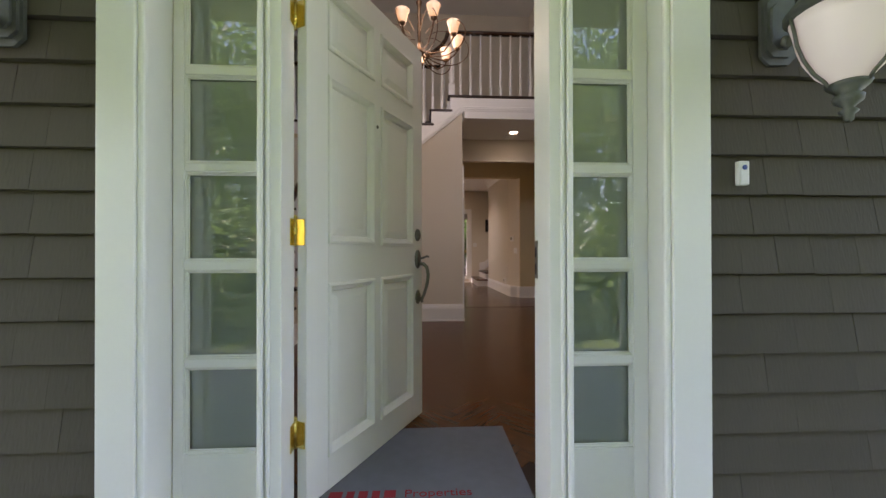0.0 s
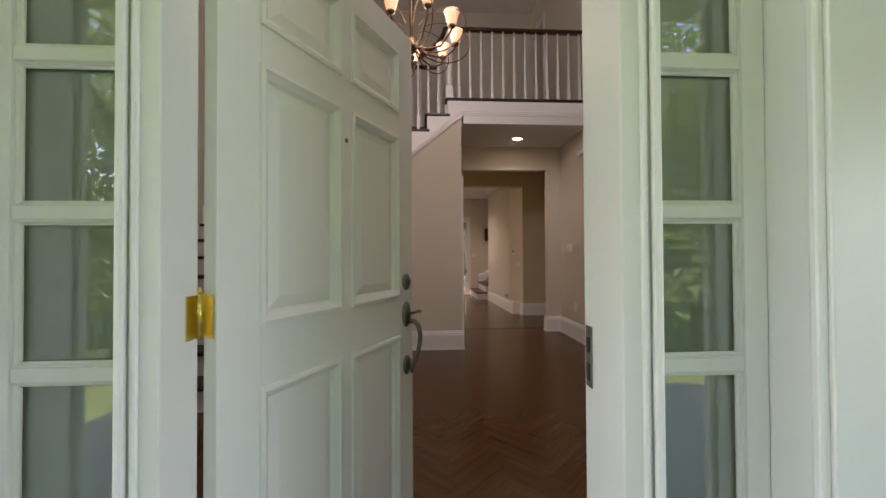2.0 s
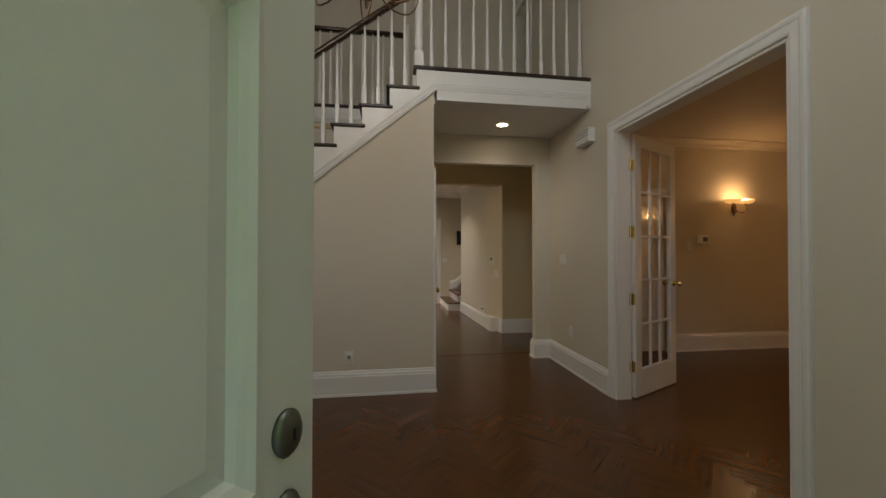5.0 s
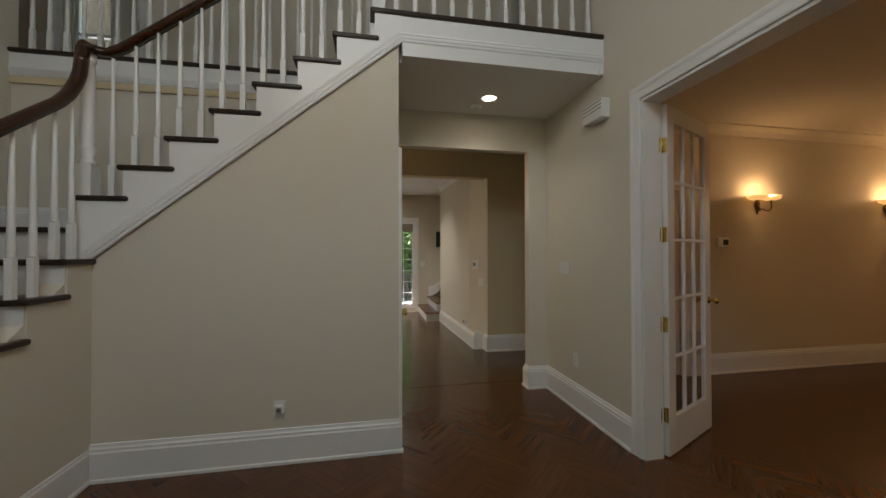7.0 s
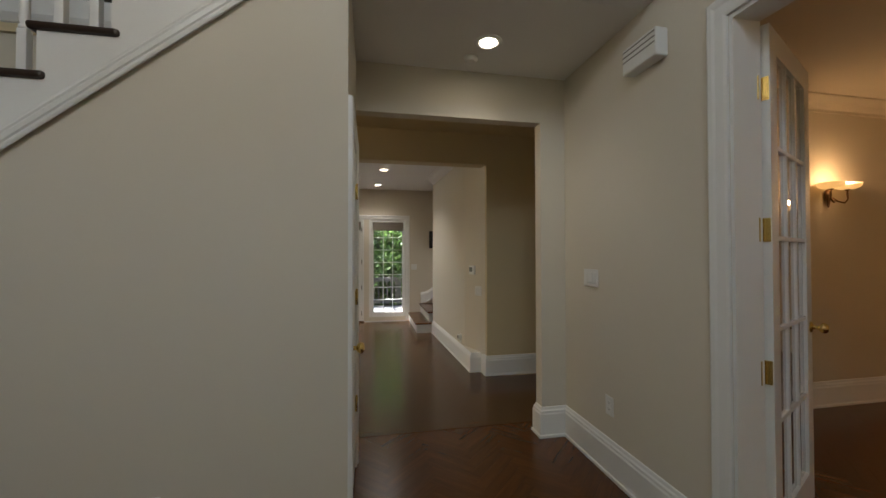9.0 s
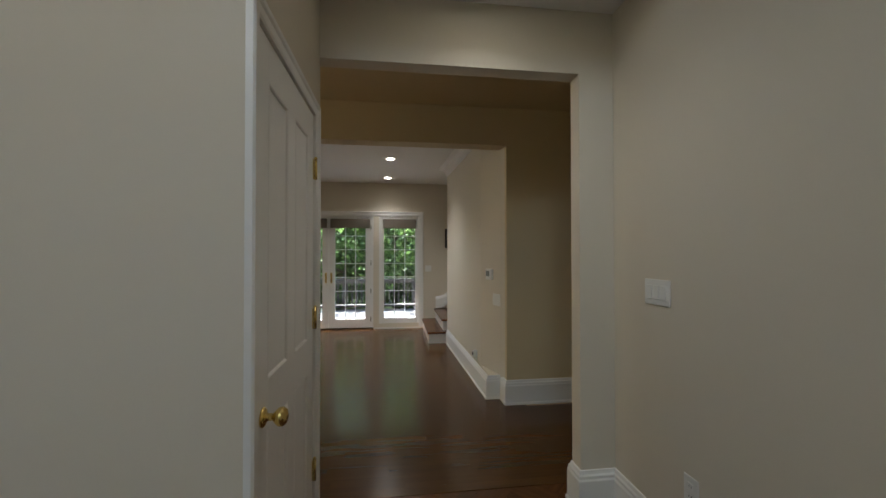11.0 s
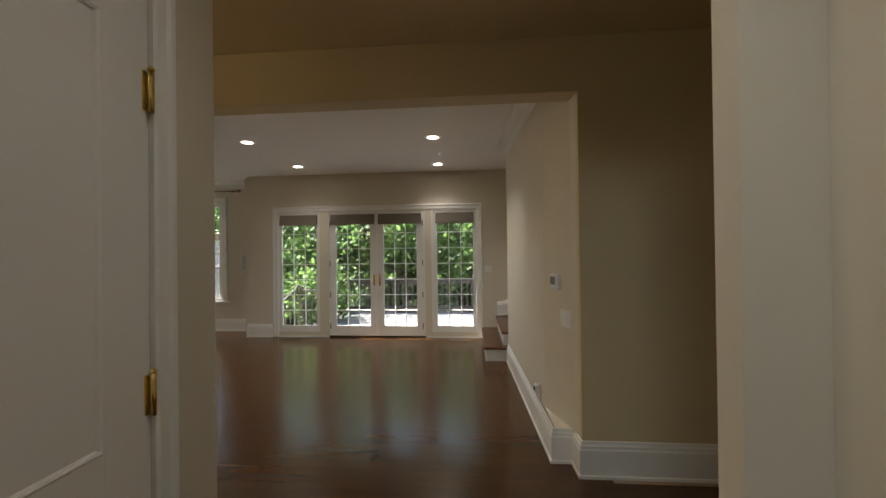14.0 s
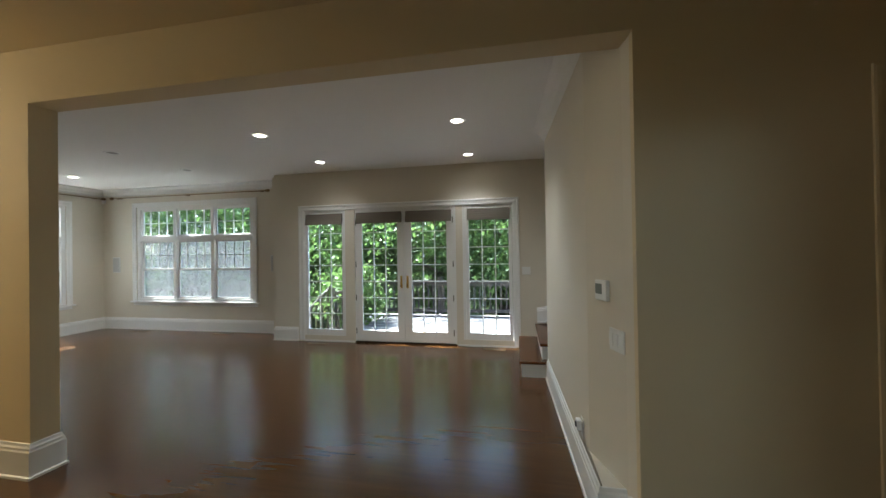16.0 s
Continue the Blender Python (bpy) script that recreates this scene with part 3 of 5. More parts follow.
for q in pts:
    if not dd or (abs(dd[-1][0] - q[0]) + abs(dd[-1][1] - q[1])) > 1e-5:
        dd.append(q)
part("side_board", local(plate(dd, 0, -0.6195, -0.607)), M_WALL, stair)


def baluster_bm(h):
    """A square-footed tapering turned baluster of height h."""
    bm = B()
    box(bm, -0.017, 0.017, -0.017, 0.017, 0, 0.20, 0.003)
    lathe(bm, [(0.017, 0.20), (0.019, 0.212), (0.013, 0.222), (0.017, 0.236), (0.0165, 0.30), (0.012, h * 0.75), (0.009, h)], 10)
    return bm


_bal = {}


def baluster(parent, x, y, z, h):
    key = round(h, 2)
    if key not in _bal:
        _bal[key] = part("baluster", baluster_bm(key), M_TRIM, parent)
        ob = _bal[key]
        ob.matrix_basis = parent.matrix_basis.inverted() @ pose(x, y, z)
        return ob
    return again(_bal[key], parent.matrix_basis.inverted() @ pose(x, y, z), parent)


def rail_low(y):
    return RISE * 3 + 0.82 + (y - 4.67) * (RISE / 0.247)


def rail_up(x):
    return 1.71 + 0.745 + (x + 0.72) * (RISE / RUN)


for k in range(2, 9):
    for o in (0.005, 0.123):
        y = yn(k) + o
        if y < 5.79:
            baluster(stair, -0.655, y, RISE * k, rail_low(y) - RISE * k - 0.01)
for k in range(9, 16):
    for o in (0.047, 0.172):
        if k == 9 and o < 0.1:
            continue
        x = xn(k) + o
        baluster(stair, x, 5.945, RISE * k, rail_up(x) - RISE * k - 0.01)
RAILP = [(-0.031, 0.0), (-0.034, 0.022), (-0.026, 0.042), (-0.010, 0.052), (0.010, 0.052), (0.026, 0.042), (0.034, 0.022), (0.031, 0.0)]


def rail_sweep(path):
    """A moulded handrail along points; its section stays upright."""
    bm = B()
    P = [Vector(p) for p in path]
    rings = []
    for i, p in enumerate(P):
        d = (P[min(i + 1, len(P) - 1)] - P[max(i - 1, 0)]).normalized()
        flat = Vector((d.x, d.y, 0))
        side = Vector((0, 0, 1)).cross(flat.normalized()) if flat.length > 0.15 else None
        if side is None:
            side = rail_sweep.last
        rail_sweep.last = side
        n = d.cross(side) * -1
        if n.z < 0 and abs(d.z) < 0.95:
            n = -n
        if abs(d.z) >= 0.95:
            n = rail_sweep.n
        rail_sweep.n = n
        rings.append([bm.verts.new(p + side * a + n * b) for a, b in RAILP])
    k = len(RAILP)
    for a, b in zip(rings, rings[1:]):
        for j in range(k):
            f = bm.faces.new((a[j], a[(j + 1) % k], b[(j + 1) % k], b[j]))
            f.smooth = True
    bm.faces.new(list(reversed(rings[0]))), bm.faces.new(rings[-1])
    return bm


rail_sweep.last, rail_sweep.n = Vector((1, 0, 0)), Vector((0, 0, 1))
path = [(-0.655, y, rail_low(y)) for y in (4.15, 4.6, 5.0, 5.4, 5.68)]
path += [(-0.655, 5.76, rail_low(5.76) + 0.02), (-0.655, 5.82, rail_low(5.82) + 0.07), (-0.655, 5.85, 2.42), (-0.655, 5.862, 2.50), (-0.655, 5.87, 2.57)]
part("lower_handrail", local(rail_sweep(path)), M_RAIL, stair, "polished mahogany handrail with upswept end")
path = [(-0.66, 5.86, 2.59), (-0.648, 5.90, 2.595), (-0.61, 5.935, 2.59), (-0.56, 5.945, 2.595)] + [(x, 5.945, rail_up(x)) for x in (-0.48, -0.1, 0.3, 0.7, 0.96)] + [(1.03, 5.95, rail_up(1.03) + 0.05), (1.06, 5.96, UP + 0.90)]
part("upper_handrail", local(rail_sweep(path)), M_RAIL, stair, "polished mahogany handrail")


def newel_bm(h):
    bm = B()
    box(bm, -0.045, 0.045, -0.045, 0.045, 0, 0.20, 0.004)
    lathe(bm, [(0.040, 0.20), (0.044, 0.215), (0.030, 0.24), (0.042, 0.29), (0.046, 0.305), (0.036, 0.32), (0.040, 0.35), (0.034, h - 0.09), (0.030, h - 0.06), (0.040, h - 0.045), (0.040, h)], 16)
    return bm


nw = part("newel", newel_bm(0.885), M_TRIM, stair, "turned white newel post")
nw.matrix_basis = SI @ pose(-0.683, 5.945, RISE * 9)

# balcony and gallery guards
balcony = thing("balcony_guard", "white balustrade with dark wooden rail along the upper balcony", "balustrade", pose(1.08, 5.98, UP))
BI = balcony.matrix_basis.inverted()
part("handrail", local(rail_sweep([(1.05, 6.0, UP + 0.91), (1.6, 6.0, UP + 0.91), (2.2, 6.0, UP + 0.91), (2.79, 6.0, UP + 0.91)]), BI), M_RAIL, balcony, "dark wooden handrail")
for k in range(12):
    baluster(balcony, 1.213 + 0.1405 * k, 6.0, UP, 0.91)
ob = part("newel", newel_bm(1.12), M_TRIM, balcony, "square white newel post")
ob.matrix_basis = BI @ pose(1.09, 6.0, UP)
gallery = thing("gallery_guard", "white balustrade with dark wooden rail along the gallery", "balustrade", pose(-0.4, 6.96, UP))
GI = gallery.matrix_basis.inverted()
part("handrail", local(rail_sweep([(-1.85, 6.975, UP + 0.91), (-1, 6.975, UP + 0.91), (0, 6.975, UP + 0.91), (0.98, 6.975, UP + 0.91)]), GI), M_RAIL, gallery, "dark wooden handrail")
for k in range(22):
    baluster(gallery, -1.75 + 0.124 * k, 6.975, UP, 0.91)
ob = part("newel", newel_bm(1.05), M_TRIM, gallery, "square white newel post")
ob.matrix_basis = GI @ pose(1.02, 6.975, UP)
# edges of the upper floor
structure("balcony_nosing", box(B(), xn(16), RIGHT, 5.837, 5.99, UP - 0.03, UP + 0.004, 0.010), M_TREAD, "dark stained nosing along the balcony", "nosing")
structure("gallery_nosing", box(B(), LEFT, xn(16), 6.885, 6.95, UP - 0.03, UP + 0.004, 0.010), M_TREAD, "dark stained nosing along the gallery", "nosing")
structure("balcony_fascia", box(B(), 1.2505, RIGHT, 5.854, 5.954, 2.733, UP - 0.032), M_TRIM, "white fascia board of the balcony", "fascia")
bm = box(B(), LEFT, 1.02, 6.908, 6.929, 2.86, UP - 0.032)
sweep(bm, [(1.02, 6.93, 2.88), (LEFT, 6.93, 2.88)], [(0, 0), (0.034, 0), (0.026, -0.02), (0.012, -0.05), (0, -0.055)])
structure("gallery_fascia", bm, M_TRIM, "white fascia and moulding below the gallery", "fascia")

# ---------- entrance: door, sidelights, frame ----------
def bead(bm, x0, x1, z0, z1, y, w=0.018, d=0.012):
    """A closed glazing bead inside a rectangle in a plane facing -y."""
    sweep(bm, [(x0, y, z0), (x0, y, z1), (x1, y, z1), (x1, y, z0)], [(0, 0), (-w, 0), (-w, d * 0.4), (-w * 0.55, d * 0.55), (-w * 0.3, d), (0, d)], (0, -1, 0), True)


entry = thing("entrance_frame", "white painted entrance frame with moulded casing", "door frame", pose(0.675, 2.1, 0), kind="structure")
EI = entry.matrix_basis.inverted()
for a, b in ((-0.312, -0.194), (1.535, 1.668)):
    part("flat_casing", local(box(B(), a, b, 2.045, 2.098, -0.16, 2.17, 0.004), EI), M_EXT, entry)
part("head_casing", local(box(B(), -0.312, 1.668, 2.045, 2.098, 2.172, 2.32, 0.004), EI), M_EXT, entry)
for x, sgn in ((-0.194, 1), (1.535, -1)):
    bm = B()
    x0, x1 = sorted((x, x + sgn * 0.022))
    box(bm, x0, x1, 2.052, 2.075, -0.16, 2.17, 0.007)
    x0, x1 = sorted((x - sgn * 0.0, x - sgn * 0.02 + sgn * 0.024))
    box(bm, x0, x1, 2.077, 2.215, -0.10, 2.17, 0.002)
    part("jamb_return", local(bm, EI), M_EXT, entry)
# posts between door and sidelights
for x0, x1, s in ((0.146, 0.228, 1), (1.122, 1.204, -1)):
    fr = 2.112 if s > 0 else 2.066
    bm = box(B(), x0, x1, fr, 2.2365, -0.02, 2.12, 0.003)
    a, b = (x0 + 0.008, x0 + 0.026) if s > 0 else (x1 - 0.026, x1 - 0.008)
    box(bm, a, b, fr - 0.018, fr - 0.0005, -0.02, 2.12, 0.006)
    a, b = (x0 + 0.034, x0 + 0.046) if s > 0 else (x1 - 0.046, x1 - 0.034)
    box(bm, a, b, fr - 0.012, fr - 0.0005, -0.02, 2.12, 0.004)
    part("mullion_post", local(bm, EI), M_EXT, entry)
part("head_jamb", local(box(B(), -0.17, 1.52, 2.09, 2.2365, 2.10, 2.16, 0.003), EI), M_EXT, entry)
STRIKE = local(box(B(), 1.1185, 1.1215, 2.195, 2.225, 0.84, 0.98, 0.001), EI)
part("strike_plate", STRIKE, M_STEEL, entry, "dark metal strike plate")
part("strike_hole", local(box(B(), 1.1165, 1.1195, 2.203, 2.217, 0.855, 0.895), EI), M_DARK_PLASTIC, entry)
part("strike_hole", local(box(B(), 1.1165, 1.1195, 2.203, 2.217, 0.92, 0.955), EI), M_DARK_PLASTIC, entry)

ROWS_Z = [0.22, 0.542, 0.891, 1.244, 1.592, 1.945]


def sidelight(xa, xb, ga, gb, no, deep=0.0):
    """A narrow fixed light of five frosted panes between white rails."""
    w = thing("window_%d" % no, "white sidelight of five frosted panes beside the front door", "sidelight", pose((xa + xb) / 2, 2.2 + deep, 0), kind="structure")
    WI = pose(-(xa + xb) / 2, -2.2, 0)
    bm = B()
    box(bm, xa, ga, 2.178, 2.238, -0.02, 2.10, 0.002), box(bm, gb, xb, 2.178, 2.238, -0.02, 2.10, 0.002)
    box(bm, ga, gb, 2.178, 2.238, -0.02, ROWS_Z[0], 0.002), box(bm, ga, gb, 2.178, 2.238, ROWS_Z[-1], 2.10, 0.002)
    part("window_frame", local(bm, WI), M_EXT, w)
    for z in ROWS_Z[1:-1]:
        bm = box(B(), ga, gb, 2.181, 2.232, z - 0.017, z + 0.017, 0.004)
        part("glazing_bar", local(bm, WI), M_EXT, w)
    for i in range(5):
        z0, z1 = ROWS_Z[i] + (0.017 if i else 0), ROWS_Z[i + 1] - (0.017 if i < 4 else 0)
        bm = B()
        bead(bm, ga, gb, z0, z1, 2.200, 0.010, 0.012)
        part("glazing_bead", local(bm, WI), M_EXT, w)
        p = part("pane", local(box(B(), ga, gb, 2.206, 2.212, z0, z1), WI), M_FROST, w)
        p.visible_shadow = False


sidelight(-0.188, 0.146, -0.151, 0.108, 1, 0.035)
sidelight(1.204, 1.529, 1.245, 1.474, 2)

# the front door leaf, standing open inward
DW, DH = 0.885, 2.08
door = thing("door_1", "white six-panel front door standing open inward", "front door", pose(0.231, 2.240, 0.012, 0, 0, 62) @ pose(0.004, -0.050, 0), kind="structure")
XS = [0, 0.115, 0.412, 0.474, 0.770, DW]
ZS = [0, 0.135, 0.80, 0.965, 1.615, 1.725, 1.965, DH]
bm = B()
for x0, x1 in ((XS[0], XS[1]), (XS[4], XS[5])):
    box(bm, x0, x1, 0, 0.045, 0, DH, 0.002)
for z0, z1 in ((ZS[0], ZS[1]), (ZS[2], ZS[3]), (ZS[4], ZS[5]), (ZS[6], ZS[7])):
    box(bm, XS[1], XS[4], 0, 0.045, z0, z1)
for z0, z1 in ((ZS[1], ZS[2]), (ZS[3], ZS[4]), (ZS[5], ZS[6])):
    box(bm, XS[2], XS[3], 0, 0.045, z0, z1)
part("door_leaf", bm, M_DOOR, door)


def raised_panel(x0, x1, z0, z1, parent, mat):
    """A raised and fielded panel with a moulded edge on the outer face."""
    bm = box(B(), x0, x1, 0.016, 0.030, z0, z1)
    a = [(x0 + 0.030, 0.0155, z0 + 0.030), (x1 - 0.030, 0.0155, z0 + 0.030), (x1 - 0.030, 0.0155, z1 - 0.030), (x0 + 0.030, 0.0155, z1 - 0.030)]
    c = [(x0 + 0.062, 0.006, z0 + 0.062), (x1 - 0.062, 0.006, z0 + 0.062), (x1 - 0.062, 0.006, z1 - 0.062), (x0 + 0.062, 0.006, z1 - 0.062)]
    va, vc = [bm.verts.new(p) for p in a], [bm.verts.new(p) for p in c]
    bm.faces.new(vc)
    for k in range(4):
        bm.faces.new((va[k], va[(k + 1) % 4], vc[(k + 1) % 4], vc[k]))
    sweep(bm, [(x0, 0.0, z0), (x0, 0.0, z1), (x1, 0.0, z1), (x1, 0.0, z0)], [(0.006, 0.0), (0.004, 0.008), (-0.006, 0.010), (-0.014, 0.003), (-0.024, -0.004), (-0.030, -0.0155), (0.0, -0.0155)], (0, -1, 0), True)
    return part("panel", bm, mat, parent)


for x0, x1 in ((XS[1], XS[2]), (XS[3], XS[4])):
    for z0, z1 in ((ZS[1], ZS[2]), (ZS[3], ZS[4]), (ZS[5], ZS[6])):
        raised_panel(x0, x1, z0, z1, door, M_DOOR)
FACE = Matrix.Rotation(math.radians(90), 4, "X")
bm = lathe(B(), [(0.008, 0), (0.008, 0.003), (0.005, 0.005), (0.004, 0.003)], 14, Matrix.Translation((0.443, 0, 1.515)) @ FACE)
part("peephole", bm, M_PEWTER, door, "small dark peephole")
# handle set
hs = part("deadbolt", lathe(B(), [(0.026, 0), (0.027, 0.006), (0.022, 0.012), (0.012, 0.016), (0.010, 0.016)], 20, Matrix.Translation((0.825, 0, 1.02)) @ Matrix.Diagonal((1, 1, 1.28, 1)) @ FACE), M_PEWTER, door, "oval aged metal deadbolt")
part("keyhole", box(B(), 0.823, 0.827, -0.018, -0.0158, 1.012, 1.028), M_DARK_PLASTIC, hs)
bm = lathe(B(), [(0.028, 0), (0.029, 0.006), (0.022, 0.013), (0.012, 0.016)], 20, Matrix.Translation((0.825, 0, 0.885)) @ Matrix.Diagonal((1, 1, 1.85, 1)) @ FACE)
lathe(bm, [(0.024, 0), (0.025, 0.006), (0.018, 0.012), (0.010, 0.014)], 20, Matrix.Translation((0.828, 0, 0.672)) @ Matrix.Diagonal((1, 1, 1.6, 1)) @ FACE)
hp = part("handle_plates", bm, M_PEWTER, door, "oval aged metal handle plates")
bm = tube(B(), [(0.827, -0.012, 0.86), (0.829, -0.040, 0.858), (0.832, -0.058, 0.84), (0.834, -0.066, 0.80), (0.834, -0.062, 0.76), (0.832, -0.052, 0.72), (0.831, -0.040, 0.685), (0.830, -0.026, 0.66), (0.829, -0.030, 0.642)], 0.0105, 12, 0.008)
part("pull_grip", bm, M_PEWTER, hp)
bm = tube(B(), [(0.826, -0.010, 0.888), (0.827, -0.040, 0.893), (0.828, -0.062, 0.902), (0.828, -0.072, 0.898)], 0.006, 10)
part("thumb_latch", bm, M_PEWTER, hp)
for z in (0.26, 1.0, 1.80):
    bm = tube(B(), [(-0.006, 0.050, z - 0.052), (-0.006, 0.050, z + 0.052)], 0.0075, 12)
    box(bm, -0.005, -0.001, 0.006, 0.047, z - 0.048, z + 0.048)
    m = Matrix.Translation((-0.004, 0.05, 0)) @ Matrix.Rotation(math.radians(-62), 4, "Z")
    box(bm, -0.0025, 0.0005, -0.050, -0.004, z - 0.048, z + 0.048, m=m)
    lathe(bm, [(0.0075, 0), (0.009, 0.004), (0.004, 0.012)], 10, Matrix.Translation((-0.006, 0.050, z + 0.052)))
    part("hinge", bm, M_BRASS, door, "polished brass hinge")

# shingles on the front wall


def shingle_mesh(w, k):
    b2 = B()
    box(b2, 0.0007, w - 0.0007, -0.027, 0.0, -0.0006 * (k % 3), 0.1295)
    for v in b2.verts:
        if v.co.z > 0.1 and v.co.y < -0.001:
            v.co.y = -0.008
    me = bpy.data.meshes.new("shingle")
    bmesh.ops.recalc_face_normals(b2, faces=b2.faces)
    b2.to_mesh(me)
    b2.free()
    me.materials.append(M_SHINGLE)
    return me


SHW = [0.13, 0.17, 0.22, 0.27, 0.33]
SHM = [shingle_mesh(w, k) for k, w in enumerate(SHW)]
facade = thing("shingle_siding", "dark grey-brown cedar shingle siding with uneven joints", "siding", pose(0, 2.098, 0), kind="structure")
rs = random.Random(4)
for row in range(-8, 9):
    z = 0.863 + 0.137 * (row - 0) - 0.0
    for xa, xb in ((-1.55, -0.312), (1.670, 3.15)):
        x = xb if xb < 0 else xa
        while xa - 0.2 < x < xb + 0.001:
            k = rs.randrange(5)
            if xb < 0:
                x -= SHW[k]
            o = new("shingle", SHM[k])
            o.parent = facade
            o.matrix_basis = pose(x, -0.001 * rs.random(), z + rs.uniform(-0.001, 0.001), rs.uniform(-0.3, 0.2), 0, 0)
            if xb > 0:
                x += SHW[k]
bm = B()
for row in list(range(9, 20)):
    z = 0.863 + 0.137 * row
    x = -3.0
    while x < 4.6:
        w = rs.choice(SHW)
        if z > 2.32 or x + w < -0.312 or x > 1.670:
            box(bm, x + 0.001, x + w - 0.001, 2.078, 2.098, z, z + 0.1295)
        x += w
so = part("shingle_rest", local(bm, facade.matrix_basis.inverted()), M_SHINGLE, facade)
tagged(so, kind="stuff")
bm = box(B(), -3.0, -0.312, 2.0965, 2.0985, -0.4, 2.6)
box(bm, 1.670, 4.6, 2.0965, 2.0985, -0.4, 2.6)
part("siding_board", local(bm, facade.matrix_basis.inverted()), M_SHINGLE, facade)


# porch lanterns
def lantern(m):
    t = thing("wall_lantern", "aged metal wall lantern with lit opal glass", "wall lamp", m, "lanterns beside the entrance")
    bm = B()
    for y0, y1, s in ((-0.012, 0.0, 1.0), (-0.022, -0.012, 0.82), (-0.030, -0.022, 0.62)):
        w, h = 0.062 * s, 0.125 * s
        c = 0.028 * s
        ring = [(-w, -h + c), (-w + c, -h), (w - c, -h), (w, -h + c), (w, h - c), (w - c, h), (-w + c, h), (-w, h - c)]
        a = [bm.verts.new((x, y0, z + 0.38)) for x, z in ring]
        b = [bm.verts.new((x, y1, z + 0.38)) for x, z in ring]
        bm.faces.new(a), bm.faces.new(list(reversed(b)))
        for k in range(8):
            bm.faces.new((a[k], a[(k + 1) % 8], b[(k + 1) % 8], b[k]))
    part("backplate", bm, M_VERDI, t)
    bm = tube(B(), [(0, -0.02, 0.33), (0, -0.05, 0.31), (0, -0.07, 0.335), (0, -0.075, 0.38), (0, -0.10, 0.44), (0, -0.15, 0.475), (0, -0.222, 0.468)], 0.012, 12, 0.010)
    lathe(bm, [(0.012, 0), (0.02, 0.008), (0.02, 0.018), (0.010, 0.026)], 12, Matrix.Translation((0, -0.028, 0.32)) @ Matrix.Rotation(math.radians(90), 4, "X"))
    part("arm", bm, M_VERDI, t)
    C = Matrix.Translation((0, -0.222, 0))
    bm = lathe(B(), [(0.128, 0.305), (0.140, 0.318), (0.140, 0.330), (0.126, 0.345), (0.105, 0.375), (0.065, 0.405), (0.030, 0.425), (0.022, 0.445), (0.012, 0.47), (0.004, 0.49)], 28, C)
    part("roof_cap", bm, M_VERDI, t)
    bm = lathe(B(), [(0.034, 0.092), (0.046, 0.105), (0.072, 0.135), (0.096, 0.18), (0.110, 0.225), (0.118, 0.27), (0.127, 0.305), (0.123, 0.305), (0.106, 0.225), (0.068, 0.138), (0.03, 0.10)], 28, C, cap=False)
    part("glass_bowl", bm, M_LANTERN_GLASS, t, "lit opal glass bowl")
    for k in range(3):
        a = math.radians(120 * k + 40)
        bm = tube(B(), [Vector((r * math.cos(a), r * math.sin(a) - 0.222, z)) for r, z in ((0.046, 0.092), (0.055, 0.108), (0.080, 0.135), (0.104, 0.18), (0.119, 0.225), (0.126, 0.27), (0.134, 0.31))], 0.005, 8)
        part("rib", bm, M_VERDI, t)
    bm = lathe(B(), [(0.004, -0.015), (0.012, -0.008), (0.012, 0.006), (0.022, 0.016), (0.012, 0.028), (0.032, 0.045), (0.034, 0.060), (0.024, 0.068), (0.046, 0.088), (0.050, 0.096), (0.036, 0.104)], 24, C)
    part("finial", bm, M_VERDI, t)
    return t


lan = lantern(pose(1.922, 2.072, 1.325))
copy_thing(lan, pose(-0.60, 2.072, 1.325))

bell = thing("doorbell", "small white plastic wireless doorbell with a blue button", "doorbell", pose(1.790, 2.073, 1.165, 0, 0, 0))
part("body", box(B(), -0.018, 0.018, -0.022, 0.0, 0, 0.082, 0.004), M_WHITE_PLASTIC, bell)
part("button", lathe(B(), [(0.0085, 0), (0.0085, 0.002), (0.006, 0.003)], 16, Matrix.Translation((0.0, -0.022, 0.060)) @ FACE), M_BLUE, bell, "round blue button")
part("name_slot", box(B(), -0.012, 0.012, -0.0235, -0.0222, 0.012, 0.040, 0.0005), M_WHITE_PLASTIC, bell)

mat_ = thing("door_mat", "grey door mat with red printed lettering", "door mat", pose(0.70, 2.53, 0.0))
part("mat", box(B(), -0.42, 0.42, -0.29, 0.29, 0.001, 0.010, 0.003), M_MAT, mat_)
txt = bpy.data.curves.new("lettering", "FONT")
txt.body, txt.size, txt.extrude = "Properties", 0.062, 0.0004
tob = bpy.data.objects.new("lettering", txt)
tme = bpy.data.meshes.new_from_object(tob)
bpy.data.objects.remove(tob)
tme.materials.append(M_RED)
lettering = new("lettering", tme)
lettering.parent = mat_
lettering.matrix_basis = pose(-0.075, -0.265, 0.0108)
x = -0.36
for w in (0.05, 0.03, 0.035, 0.03, 0.045):
    part("print_bar", box(B(), x, x + w, -0.265, -0.222, 0.0102, 0.0112), M_RED, mat_)
    x += w + 0.016

# ---------- unseen window added over the entrance to light the foyer ---
wf = thing("window_3", "tall white window high over the entrance", "window", pose(0.7, 2.2, 3.0), kind="structure")
bm = B()
WI = wf.matrix_basis.inverted()
for x in (-0.1, 0.67, 1.44):
    box(bm, x, x + 0.06, 2.13, 2.20, 3.1, 4.5)
for z in (3.1, 3.55, 4.0, 4.44):
    box(bm, -0.04, 1.44, 2.135, 2.195, z, z + 0.06)
